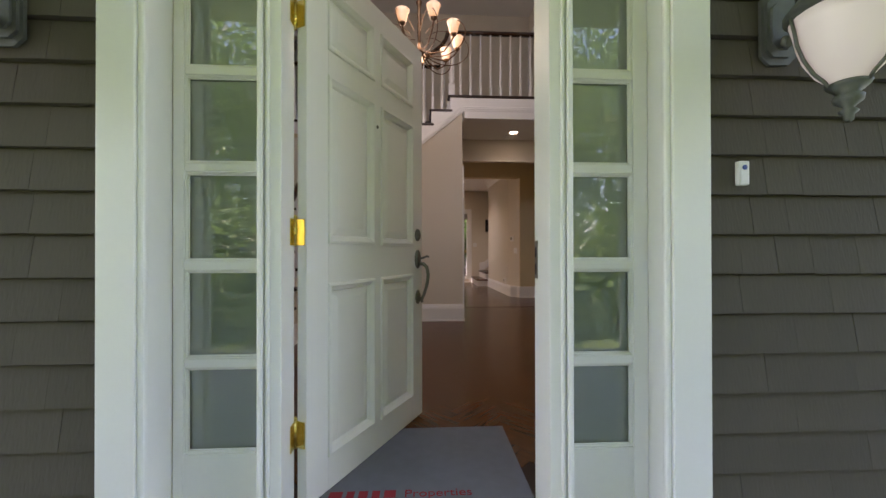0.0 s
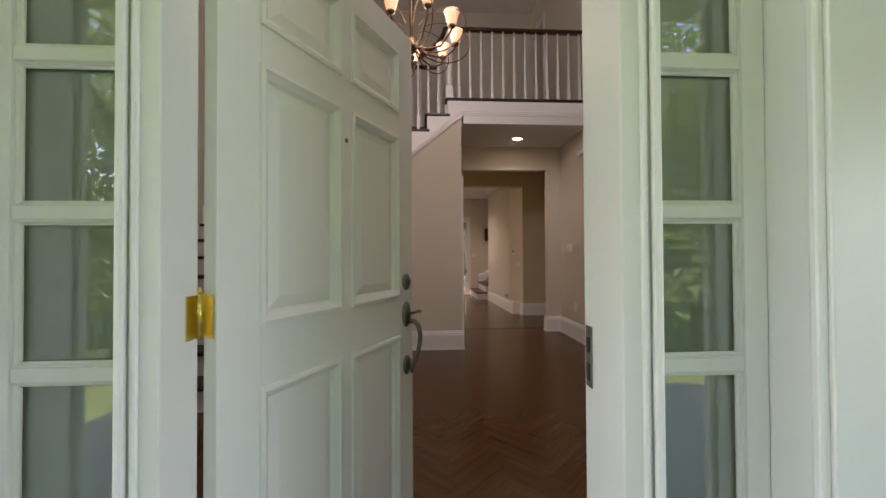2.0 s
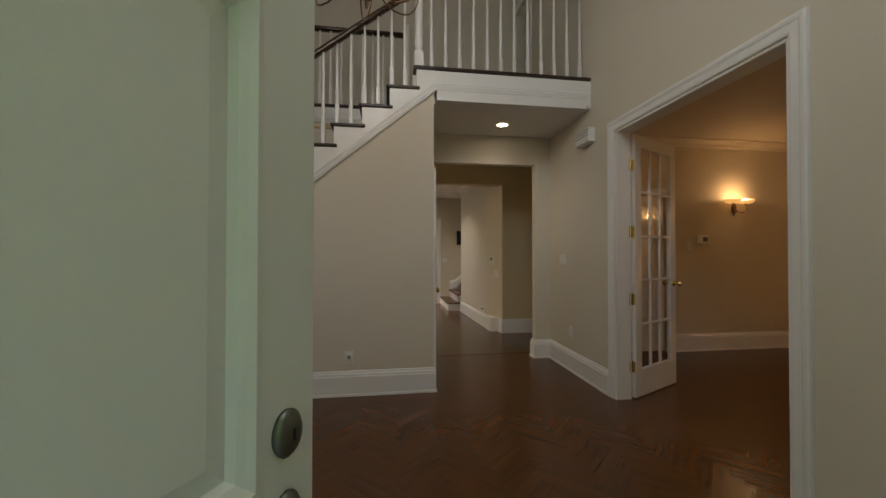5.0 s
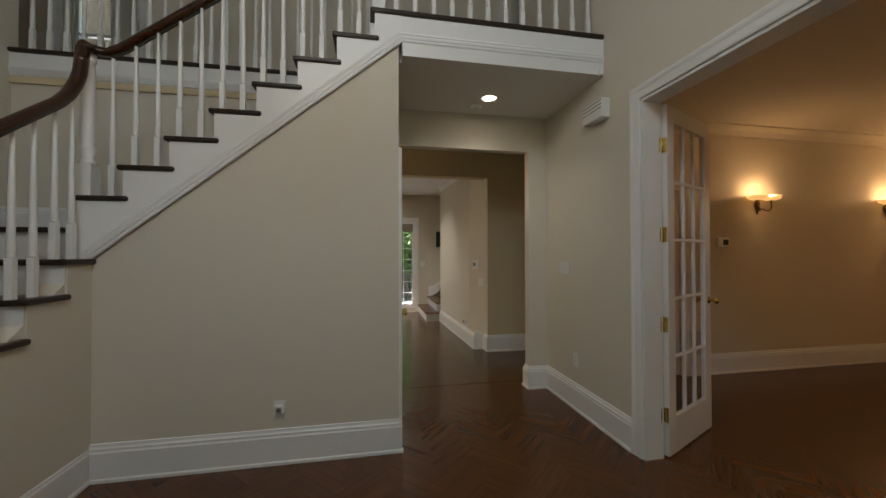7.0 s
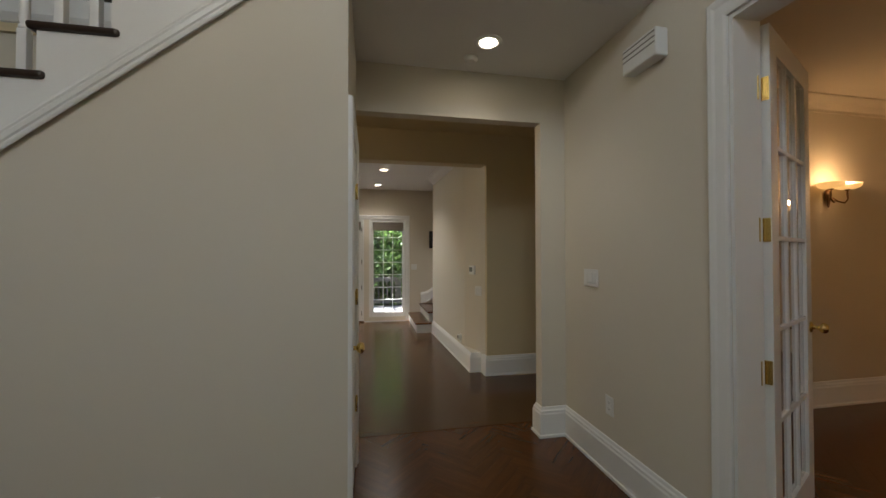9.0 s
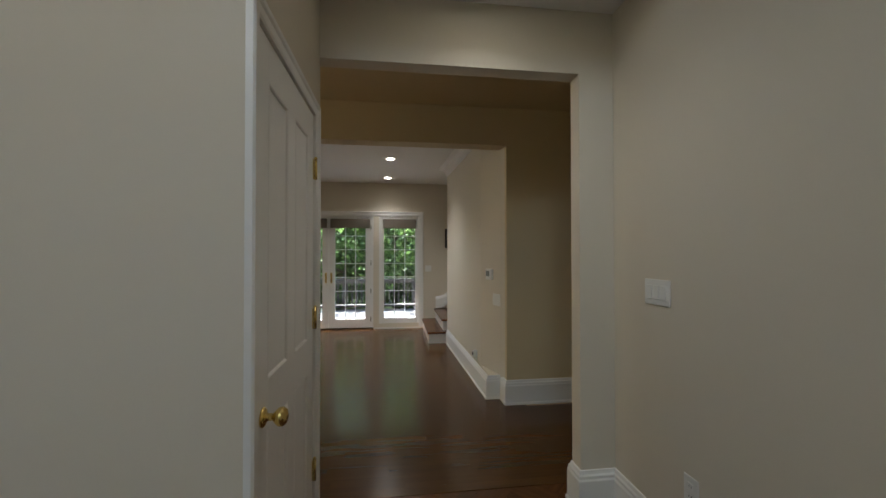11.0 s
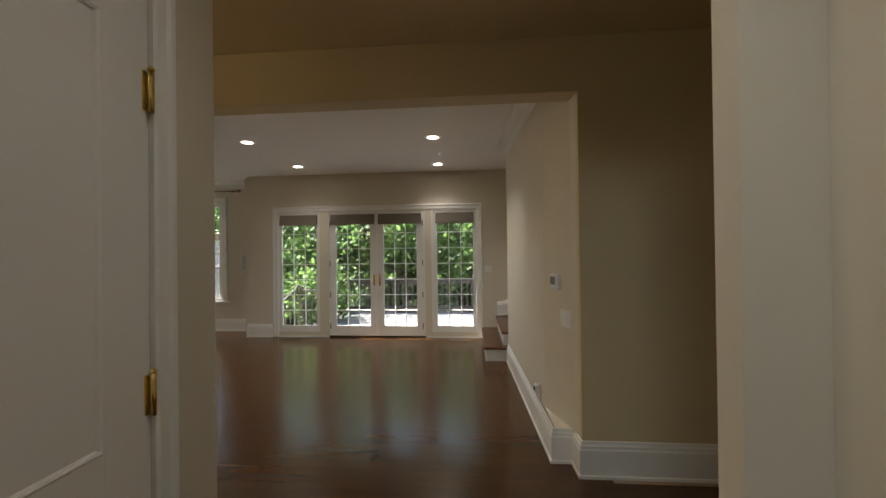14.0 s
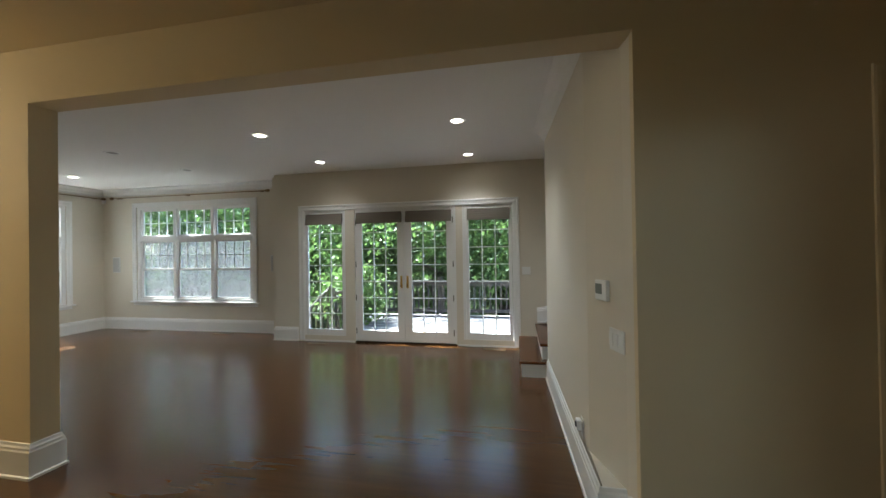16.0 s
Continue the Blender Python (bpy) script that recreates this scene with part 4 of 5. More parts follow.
part("window_frame", local(bm, WI), M_TRIM, wf)
pn = part("pane", local(box(B(), -0.09, 1.49, 2.163, 2.168, 3.11, 4.49), WI), M_GLASS, wf)
pn.visible_shadow = False


# ---------- French door of the study ----------
def french_leaf(m, w, h, cols, rows, name, label, cat, stile=0.105, top=0.11, bottom=0.23, mat=None, thick=0.035, bar=0.020, kind="structure"):
    """A glazed leaf: origin at the hinge foot, x along the leaf."""
    mat = mat or M_TRIM
    t = thing(name, label, cat, m, kind=kind)
    bm = B()
    box(bm, 0, stile, 0, thick, 0, h, 0.002), box(bm, w - stile, w, 0, thick, 0, h, 0.002)
    box(bm, stile, w - stile, 0, thick, 0, bottom, 0.001), box(bm, stile, w - stile, 0, thick, h - top, h, 0.001)
    part("door_leaf", bm, mat, t)
    gw, gh = w - 2 * stile, h - top - bottom
    for c in range(1, cols):
        x = stile + gw * c / cols
        part("glazing_bar", box(B(), x - bar / 2, x + bar / 2, 0.004, thick - 0.004, bottom, h - top, 0.004), mat, t)
    for r in range(1, rows):
        z = bottom + gh * r / rows
        part("glazing_bar", box(B(), stile, w - stile, 0.005, thick - 0.005, z - bar / 2, z + bar / 2, 0.004), mat, t)
    for c in range(cols):
        for r in range(rows):
            x0, x1 = stile + gw * c / cols, stile + gw * (c + 1) / cols
            z0, z1 = bottom + gh * r / rows, bottom + gh * (r + 1) / rows
            p = part("pane", box(B(), x0, x1, thick / 2 - 0.002, thick / 2 + 0.002, z0, z1), M_GLASS, t)
            p.visible_shadow = False
    return t


def hinge(parent, x, y, z, ang, mat=M_BRASS, s=0.05):
    bm = tube(B(), [(x, y, z - s), (x, y, z + s)], 0.0065, 10)
    box(bm, 0.0, 0.034, -0.0035, 0.0, -s, s, m=Matrix.Translation((x, y, z)))
    box(bm, 0.0, 0.034, -0.0035, 0.0, -s, s, m=Matrix.Translation((x, y, z)) @ Matrix.Rotation(math.radians(ang), 4, "Z"))
    lathe(bm, [(0.0065, 0), (0.008, 0.003), (0.003, 0.009)], 8, Matrix.Translation((x, y, z + s)))
    return part("hinge", bm, mat, parent, "brass hinge")


def knob(parent, x, y, z, m, mat=M_BRASS):
    bm = lathe(B(), [(0.028, 0), (0.029, 0.004), (0.022, 0.009), (0.011, 0.012), (0.010, 0.030), (0.018, 0.036), (0.026, 0.046), (0.027, 0.056), (0.020, 0.066), (0.008, 0.070)], 20, Matrix.Translation((x, y, z)) @ m)
    return part("knob", bm, mat, parent, "round brass door knob")


FL = french_leaf(pose(2.972, 5.424, 0.012, 0, 0, 25.5), 0.735, 2.345, 3, 5, "door_2", "white fifteen-light French door standing open into the study", "french door", bottom=0.24)
for z in (0.27, 0.87, 1.47, 2.07):
    bm = tube(B(), [(-0.006, 0.038, z - 0.05), (-0.006, 0.038, z + 0.05)], 0.0075, 10)
    box(bm, -0.0025, 0.0, 0.004, 0.036, z - 0.05, z + 0.05)
    box(bm, -0.040, -0.008, 0.030, 0.0335, z - 0.05, z + 0.05)
    lathe(bm, [(0.0075, 0), (0.009, 0.003), (0.003, 0.009)], 8, Matrix.Translation((-0.006, 0.038, z + 0.05)))
    part("hinge", bm, M_BRASS, FL, "brass hinge")
knob(FL, 0.69, 0.0, 0.985, FACE)
knob(FL, 0.69, 0.035, 0.985, Matrix.Rotation(math.radians(-90), 4, "X"))

# flat panel door in the study wall, closet door in the passage
def panel_door(name, m, w, h, label, cat="door"):
    t = thing(name, label, cat, m, kind="structure")
    xs = [0, 0.10, w / 2 - 0.045, w / 2 + 0.045, w - 0.10, w]
    zs = [0, 0.20, 0.87, 1.01, h - 0.12, h]
    bm = B()
    box(bm, 0, xs[1], 0, 0.035, 0, h, 0.001), box(bm, xs[4], w, 0, 0.035, 0, h, 0.001)
    for a, b in ((zs[0], zs[1]), (zs[2], zs[3]), (zs[4], zs[5])):
        box(bm, xs[1], xs[4], 0, 0.035, a, b)
    for a, b in ((zs[1], zs[2]), (zs[3], zs[4])):
        box(bm, xs[2], xs[3], 0, 0.035, a, b)
    part("door_leaf", bm, M_TRIM, t)
    for x0, x1 in ((xs[1], xs[2]), (xs[3], xs[4])):
        for z0, z1 in ((zs[1], zs[2]), (zs[3], zs[4])):
            bm = box(B(), x0 + 0.012, x1 - 0.012, 0.007, 0.030, z0 + 0.012, z1 - 0.012)
            sweep(bm, [(x0, 0.0, z0), (x0, 0.0, z1), (x1, 0.0, z1), (x1, 0.0, z0)], [(0.0, 0.0), (-0.004, 0.002), (-0.009, -0.001), (-0.013, -0.0085), (0.0, -0.0085)], (0, -1, 0), True)
            part("panel", bm, M_TRIM, t)
    return t


panel_door("door_3", pose(3.64, 6.86, 0.012), 0.76, 2.035, "white panelled closet door in the study wall")
# outer face looks to +x: leaf runs along +y from the near jamb
CD = panel_door("door_4", pose(1.226, 5.942, 0.012, 0, 0, 90), 0.712, 2.02, "white two-over-two panel closet door in the passage")
knob(CD, 0.062, 0.0, 0.92, FACE)
for z in (0.40, 1.09, 1.775):
    bm = tube(B(), [(0.716, -0.010, z - 0.048), (0.716, -0.010, z + 0.048)], 0.007, 10)
    box(bm, 0.703, 0.712, -0.003, 0.0, z - 0.045, z + 0.045)
    lathe(bm, [(0.007, 0), (0.009, 0.003), (0.003, 0.010)], 10, Matrix.Translation((0.716, -0.010, z + 0.048)))
    part("hinge", bm, M_BRASS, CD, "brass hinge")
bm = B()
box(bm, 1.10, 1.223, 5.933, 5.940, 0, 2.039), box(bm, 1.10, 1.223, 6.657, 6.664, 0, 2.039), box(bm, 1.10, 1.223, 5.940, 6.657, 2.033, 2.039)
structure("jamb_closet", bm, M_TRIM, "white closet door lining", "door frame")
UD = panel_door("door_5", pose(-1.63, 8.24, UP + 0.01, 0, 0, 122), 0.70, 2.02, "white panelled door standing open off the gallery")
hinge(UD, -0.005, -0.005, 1.0, 120)

uw = thing("window_8", "white window in the room off the gallery", "window", pose(-2.785, 9.36, UP + 0.75), kind="structure")
bm = B()
for x0, x1, z0, z1 in ((-0.235, -0.195, 0, 1.30), (0.195, 0.235, 0, 1.30), (-0.195, 0.195, 0, 0.04), (-0.195, 0.195, 1.26, 1.30), (-0.195, 0.195, 0.63, 0.67)):
    box(bm, x0, x1, -0.03, 0.03, z0, z1)
part("window_frame", bm, M_TRIM, uw)
part("pane", box(B(), -0.195, 0.195, -0.003, 0.003, 0.04, 1.26), M_GLASS, uw).visible_shadow = False

# ---------- patio doors and fixed lights ----------
def patio_unit(m, w, h, name, label, shade=True, stile=0.112, bottom=0.165, cat="patio door"):
    t = french_leaf(m, w, h, 3, 7, name, label, cat, stile=stile, top=0.10, bottom=bottom, bar=0.013)
    bm = B()
    n = 5
    for k in range(n):
        z0 = h - 0.115 + 0.0 - 0.012 * k
        box(bm, 0.03, w - 0.03, -0.030 - 0.006 * k, -0.004 - 0.004 * k, z0 - 0.05, z0 + 0.075 - 0.02 * k, 0.004)
    part("roman_shade", bm, M_SHADE_CLOTH, t, "folded taupe woven shade")
    return t


YP = 11.955
L1 = patio_unit(pose(-0.415, YP, 0.03), 0.803, 2.055, "door_7", "white glazed patio door with a raised woven shade")
L2 = patio_unit(pose(0.392, YP, 0.03), 0.773, 2.055, "door_8", "white glazed patio door with a raised woven shade")
W1 = patio_unit(pose(-1.286, YP, 0.03), 0.69, 2.055, "window_4", "white fixed glazed light beside the patio doors", stile=0.045, cat="window")
W2 = patio_unit(pose(1.344, YP, 0.03), 0.68, 2.055, "window_5", "white fixed glazed light beside the patio doors", stile=0.048, cat="window")
for t_, x in ((L1, 0.012), (L2, 0.761)):
    for z in (0.16, 0.68, 1.20, 1.86):
        part("hinge", tube(B(), [(x, -0.008, z - 0.045), (x, -0.008, z + 0.045)], 0.008, 8), M_PEWTER, t_, "dark hinge")
for t_, x in ((L1, 0.755), (L2, 0.045)):
    bm = box(B(), x - 0.016, x + 0.016, -0.006, 0.0, 0.83, 1.02, 0.003)
    tube(bm, [(x, -0.006, 0.93), (x, -0.04, 0.93), (x, -0.045, 0.92), (x, -0.045, 0.86), (x, -0.03, 0.845)], 0.007, 8)
    part("door_handle", bm, M_BRASS, t_, "brass lever handle")
bm = B()
for x0, x1 in ((-1.30, -1.287), (-0.594, -0.417), (1.167, 1.342), (2.027, 2.04)):
    box(bm, x0, x1, 11.942, 12.08, 0.0, 2.10, 0.002)
box(bm, -1.287, 2.027, 11.946, 12.08, 2.087, 2.10)
structure("patio_mullions", bm, M_TRIM, "white posts between the patio doors and side lights", "door frame")
bm = box(B(), -1.30, -0.43, 11.935, 11.954, 0, 0.03, 0.002)
box(bm, 1.21, 2.06, 11.935, 11.954, 0, 0.03, 0.002)
structure("patio_base_trim", bm, M_TRIM, "white base trim below the fixed lights", "trim")
structure("patio_sill", box(B(), -0.42, 1.20, 11.93, 12.12, 0.0, 0.028, 0.004), M_TREAD, "dark wooden sill under the patio doors", "sill")


# triple window and side window
def sash_window(no, m, w, h, n, label):
    """A row of double-hung sashes with a transom row above, seen from the room at -y."""
    t = thing("window_%d" % no, label, "window", m, kind="structure")
    bm = B()
    post = 0.07
    for k in range(n + 1):
        x = (w - post) * k / n
        box(bm, x, x + post, 0.0, 0.10, 0, h, 0.002)
    box(bm, 0, w, 0.002, 0.098, 0, 0.05), box(bm, 0, w, 0.002, 0.098, h - 0.05, h), box(bm, 0, w, -0.002, 0.10, h * 0.635, h * 0.635 + 0.085)
    part("window_frame", bm, M_TRIM, t)
    part("window_sill", box(B(), -0.13, w + 0.13, -0.045, 0.02, -0.03, 0.0, 0.006), M_TRIM, t)
    part("apron", box(B(), -0.09, w + 0.09, -0.012, 0.0, -0.085, -0.031, 0.003), M_TRIM, t)
    cell = (w - post) / n
    for k in range(n):
        x0, x1 = cell * k + post, cell * (k + 1)
        zt0, zt1 = h * 0.635 + 0.085, h - 0.05
        zl0, zl1 = 0.05, h * 0.635
        zm = (zl0 + zl1) / 2
        for z0, z1, y in ((zt0, zt1, 0.04), (zm - 0.005, zl1, 0.055), (zl0, zm + 0.015, 0.03)):
            bm = B()
            box(bm, x0, x0 + 0.03, y, y + 0.03, z0, z1), box(bm, x1 - 0.03, x1, y, y + 0.03, z0, z1)
            box(bm, x0 + 0.03, x1 - 0.03, y, y + 0.03, z0, z0 + 0.03), box(bm, x0 + 0.03, x1 - 0.03, y, y + 0.03, z1 - 0.03, z1)
            part("sash", bm, M_TRIM, t)
            p = part("pane", box(B(), x0 + 0.03, x1 - 0.03, y + 0.013, y + 0.017, z0 + 0.03, z1 - 0.03), M_GLASS, t)
            p.visible_shadow = False
            if z0 != zt0:
                sc = part('insect_screen', box(B(), x0 + 0.004, x1 - 0.004, 0.0925, 0.0935, z0, z1), M_MESH, t)
            if z0 != zl0:
                for c in range(1, 4):
                    x = x0 + (x1 - x0) * c / 4
                    part("glazing_bar", box(B(), x - 0.007, x + 0.007, y + 0.006, y + 0.024, z0 + 0.03, z1 - 0.03), M_TRIM, t)
                z = (z0 + z1) / 2
                part("glazing_bar", box(B(), x0 + 0.03, x1 - 0.03, y + 0.007, y + 0.023, z - 0.007, z + 0.007), M_TRIM, t)
    return t


sash_window(6, pose(-5.17, 12.41, 0.55), 2.57, 1.81, 3, "white triple sash window with a transom row")
sash_window(7, pose(-5.97, 9.56, 0.55, 0, 0, 90), 2.20, 1.81, 3, "white sash window in the side wall")


def curtain_rod(m, w):
    t = thing("curtain_rod", "thin brass curtain rod on brackets over a window", "curtain rod", m, "rods over the windows")
    part("rod", tube(B(), [(-w / 2, -0.09, 0), (w / 2, -0.09, 0)], 0.008, 10), M_ANTIQUE, t)
    for s in (-1, 1):
        bm = lathe(B(), [(0.011, 0), (0.024, 0.01), (0.012, 0.02), (0.028, 0.045), (0.020, 0.07), (0.004, 0.085)], 14, Matrix.Translation((s * w / 2, -0.09, 0)) @ Matrix.Rotation(math.radians(90 * s), 4, "Y"))
        part("finial", bm, M_ANTIQUE, t)
    for x in (-w / 2 + 0.1, 0, w / 2 - 0.1):
        part("bracket", tube(B(), [(x, 0, 0.0), (x, -0.05, -0.005), (x, -0.09, -0.012)], 0.008, 8), M_ANTIQUE, t)
    return t


cr1 = curtain_rod(pose(-3.94, 12.40, 2.545), 3.34)
copy_thing(cr1, pose(-5.96, 10.62, 2.545, 0, 0, 90))
for m in (pose(-5.65, 12.40, 1.10), pose(-2.15, 12.40, 1.10)):
    sp = thing("wall_speaker", "white flush wall loudspeaker panel", "speaker", m, "loudspeakers beside the window")
    part("frame", box(B(), -0.09, 0.09, -0.012, 0, 0, 0.30, 0.004), M_WHITE_PLASTIC, sp)
    part("grille", box(B(), -0.078, 0.078, -0.016, -0.0122, 0.012, 0.288, 0.003), paint("speaker_grille_grey", (0.5, 0.5, 0.49), 0.7, grain=600, bump=0.5) if "speaker_grille_grey" not in bpy.data.materials else bpy.data.materials["speaker_grille_grey"], sp)
cc = thing("corner_sensor", "small white motion sensor in the wall corner", "sensor", pose(-5.90, 12.36, 2.46, 0, 0, 45))
part("body", box(B(), -0.03, 0.03, -0.05, 0.0, 0, 0.10, 0.012), M_WHITE_PLASTIC, cc)
for x, y in ((-3.1, 12.22), (-4.9, 12.22), (-1.0, 11.80), (1.75, 11.80)):
    vt = thing("floor_vent", "brown slotted floor register beside the wall", "floor vent", pose(x, y, 0.0), "floor vents")
    part("frame", box(B(), -0.16, 0.16, -0.05, 0.05, 0.0005, 0.006, 0.002), M_ANTIQUE, vt)
    for k in range(10):
        part("slot", box(B(), -0.138 + 0.029 * k, -0.122 + 0.029 * k, -0.035, 0.035, 0.006, 0.0068), M_DARK_PLASTIC, vt)

# steps up to the raised room
steps = thing("corner_steps", "two wooden steps with white risers up to the raised room", "steps", pose(2.3, 11.3, 0))
TI = steps.matrix_basis.inverted()
part("tread", local(box(B(), 2.10, 2.60, 10.66, 11.94, 0.15, 0.182, 0.010), TI), M_FLOOR_PIECE, steps, "brown wooden tread with dark nosing")
part("riser", local(box(B(), 2.125, 2.60, 10.69, 11.94, 0, 0.149), TI), M_TRIM, steps)
part("tread", local(box(B(), 2.33, 2.70, 10.74, 11.94, 0.33, 0.362, 0.010), TI), M_FLOOR_PIECE, steps, "brown wooden tread")
part("riser", local(box(B(), 2.355, 2.70, 10.77, 11.94, 0.1835, 0.329), TI), M_TRIM, steps)
structure("floor_raised_room", box(B(), 2.62, 4.46, 10.02, 11.94, 0.0, 0.54), M_FLOOR_B, "wooden floor of the raised room", "floor")
fr = thing("framed_picture", "dark framed picture hanging on the far wall", "picture", pose(2.47, 11.93, 1.51))
part("frame", box(B(), 0.07, 0.235, -0.03, 0, 0, 0.36, 0.004), M_SCREEN, fr)
part("canvas", box(B(), 0.088, 0.217, -0.033, -0.0305, 0.02, 0.34), M_DARK_PLASTIC, fr)


# ---------- plates, thermostats, sensors ----------
def plate_box(name, m, w, h, label, cat, gangs=0, outlet=False):
    """Origin at the plate's middle on the wall; it looks to -y."""
    t = thing(name, label, cat, m)
    part("plate", box(B(), -w / 2, w / 2, -0.006, 0, -h / 2, h / 2, 0.0025), M_WHITE_PLASTIC, t)
    for k in range(gangs):
        x = (k - (gangs - 1) / 2) * 0.046
        part("rocker", box(B(), x - 0.016, x + 0.016, -0.011, -0.0062, -0.033, 0.033, 0.002), M_WHITE_PLASTIC, t)
    if outlet:
        for z in (-0.02, 0.02):
            o = part("socket", box(B(), -0.016, 0.016, -0.008, -0.0062, z - 0.014, z + 0.014, 0.003), M_WHITE_PLASTIC, t)
            for x in (-0.006, 0.006):
                part("slot", box(B(), x - 0.0012, x + 0.0012, -0.0086, -0.0081, z - 0.004, z + 0.005), M_DARK_PLASTIC, o)
    return t



def on_right_wall(y):
    return 2.50 - (y - 8.76) * 0.047


def rw(y, z):
    return pose(on_right_wall(y) - 0.001, y, z, 0, 0, -90 + 2.7)


def splay(x, y, z):
    return pose(x - 0.001, y - 0.001, z, 0, 0, -72.3)


plate_box("light_switch", splay(2.594, 8.465, 0.945), 0.13, 0.115, "white three-gang light switch beside the opening", "light switch", 3)
plate_box("wall_outlet", rw(8.93, 0.285), 0.075, 0.115, "white wall outlet with a small plug-in device", "outlet", outlet=True)
dv = thing("plug_in_camera", "tiny white plug-in device with a round black lens", "camera", rw(8.93, 0.30) @ pose(0, -0.012, 0))
part("body", box(B(), -0.028, 0.028, -0.03, 0, -0.03, 0.035, 0.006), M_WHITE_PLASTIC, dv)
part("lens", lathe(B(), [(0.019, 0), (0.018, 0.006), (0.010, 0.008)], 16, Matrix.Translation((0, -0.03, 0.004)) @ FACE), M_DARK_PLASTIC, dv, "round black lens")
th = thing("thermostat", "white wall thermostat with a grey screen", "thermostat", splay(2.559, 8.575, 1.19))
part("body", box(B(), -0.055, 0.055, -0.026, 0, -0.055, 0.055, 0.006), M_WHITE_PLASTIC, th)
part("screen", box(B(), -0.045, 0.02, -0.0275, -0.0262, -0.02, 0.035), paint("grey_lcd", (0.18, 0.2, 0.18), 0.3), th)
plate_box("wall_outlet", pose(0.455, 5.871, 0.345), 0.075, 0.118, "white wall outlet with a plug-in night light", "outlet", outlet=True)
nl = thing("night_light", "small square white plug-in night light", "night light", pose(0.455, 5.862, 0.353))
part("body", box(B(), -0.025, 0.025, -0.028, 0, -0.025, 0.03, 0.006), M_WHITE_PLASTIC, nl)
part("ring", box(B(), -0.014, 0.014, -0.030, -0.0285, -0.012, 0.016, 0.004), M_STEEL, nl)
plate_box("light_switch", pose(RIGHT - 0.001, 6.46, 1.22, 0, 0, -90), 0.165, 0.118, "white three-gang switch plate in the passage", "light switch", 3)
plate_box("wall_outlet", pose(RIGHT - 0.001, 6.27, 0.43, 0, 0, -90), 0.075, 0.118, "white wall outlet in the passage", "outlet", outlet=True)
th2 = thing("thermostat", "white study thermostat with a dark display", "thermostat", pose(4.95, 6.839, 1.48))
part("body", box(B(), -0.075, 0.075, -0.028, 0, -0.055, 0.055, 0.006), M_WHITE_PLASTIC, th2)
part("screen", box(B(), -0.01, 0.06, -0.0295, -0.0282, -0.03, 0.03), M_DARK_PLASTIC, th2)
plate_box("light_switch", pose(4.75, 6.839, 1.39), 0.075, 0.118, "white study light switch", "light switch", 1)
plate_box("light_switch", pose(2.22, 11.939, 1.12), 0.12, 0.115, "white light switch beside the patio light", "light switch", 2)
ch = thing("door_chime", "white door chime box with louvre slots", "door chime", pose(RIGHT - 0.001, 5.90, 2.375, 0, 0, -90))
part("body", box(B(), -0.125, 0.125, -0.075, 0, 0.01, 0.155, 0.008), M_WHITE_PLASTIC, ch)
for k in range(3):
    part("slot", box(B(), -0.12, 0.12, -0.0765, -0.0752, 0.075 + 0.028 * k, 0.083 + 0.028 * k), M_STEEL, ch)
ms = thing("motion_sensor", "small round sensor under the balcony corner", "sensor", pose(2.77, 5.857, 2.755))
part("body", lathe(B(), [(0.004, -0.03), (0.018, -0.02), (0.022, 0), (0.016, 0.016), (0.004, 0.022)], 14), M_WHITE_PLASTIC, ms)

# ---------- ceiling downlights ----------
def downlight(m, lit=True, power=18):
    t = thing("ceiling_downlight", "round recessed ceiling downlight, lit" if lit else "round white ceiling speaker grille", "downlight", m, "downlights" if lit else "ceiling grilles")
    bm = lathe(B(), [(0.058, 0.0), (0.060, -0.006), (0.085, -0.006), (0.089, 0.0)], 28, None, False)
    part("trim_ring", bm, M_TRIM, t)
    part("lens", lathe(B(), [(0.0005, -0.001), (0.059, -0.001)], 28, None, False), M_CAN if lit else M_STEEL, t)
    if lit:
        lm = new("downlight_lamp", bpy.data.lights.new("downlight_lamp", "SPOT"))
        lm.data.energy, lm.data.color, lm.data.spot_size, lm.data.spot_blend, lm.data.shadow_soft_size = power, (1.0, 0.93, 0.82), radians(125), 1.0, 0.05
        lm.parent = t
        lm.matrix_basis = pose(0, 0, -0.02)
    return t


downlight(pose(2.06, 6.42, 2.732), power=2.2)
for x, y in ((-0.65, 10.05), (1.53, 10.11), (-0.64, 11.31), (1.47, 11.43), (-4.95, 11.2)):
    downlight(pose(x, y, 2.719), power=4.5 if y > 11.25 else 11)
for x, y in ((-2.87, 10.21), (-2.83, 11.25)):
    downlight(pose(x, y, 2.719), False)
sd = thing("smoke_detector", "round white smoke detector on the ceiling", "smoke detector", pose(2.0, 6.62, 2.732))
part("body", lathe(B(), [(0.03, -0.03), (0.045, -0.02), (0.05, 0)], 20), M_WHITE_PLASTIC, sd)
cv = thing("ceiling_vent", "round white ceiling diffuser in the hall", "vent", pose(1.38, 7.28, 2.759))
part("frame", lathe(B(), [(0.11, 0), (0.115, -0.008), (0.09, -0.012), (0.085, -0.004)], 24, None, False), M_WHITE_PLASTIC, cv)
part("cone", lathe(B(), [(0.02, -0.016), (0.06, -0.01), (0.06, -0.003)], 24), M_STEEL, cv)

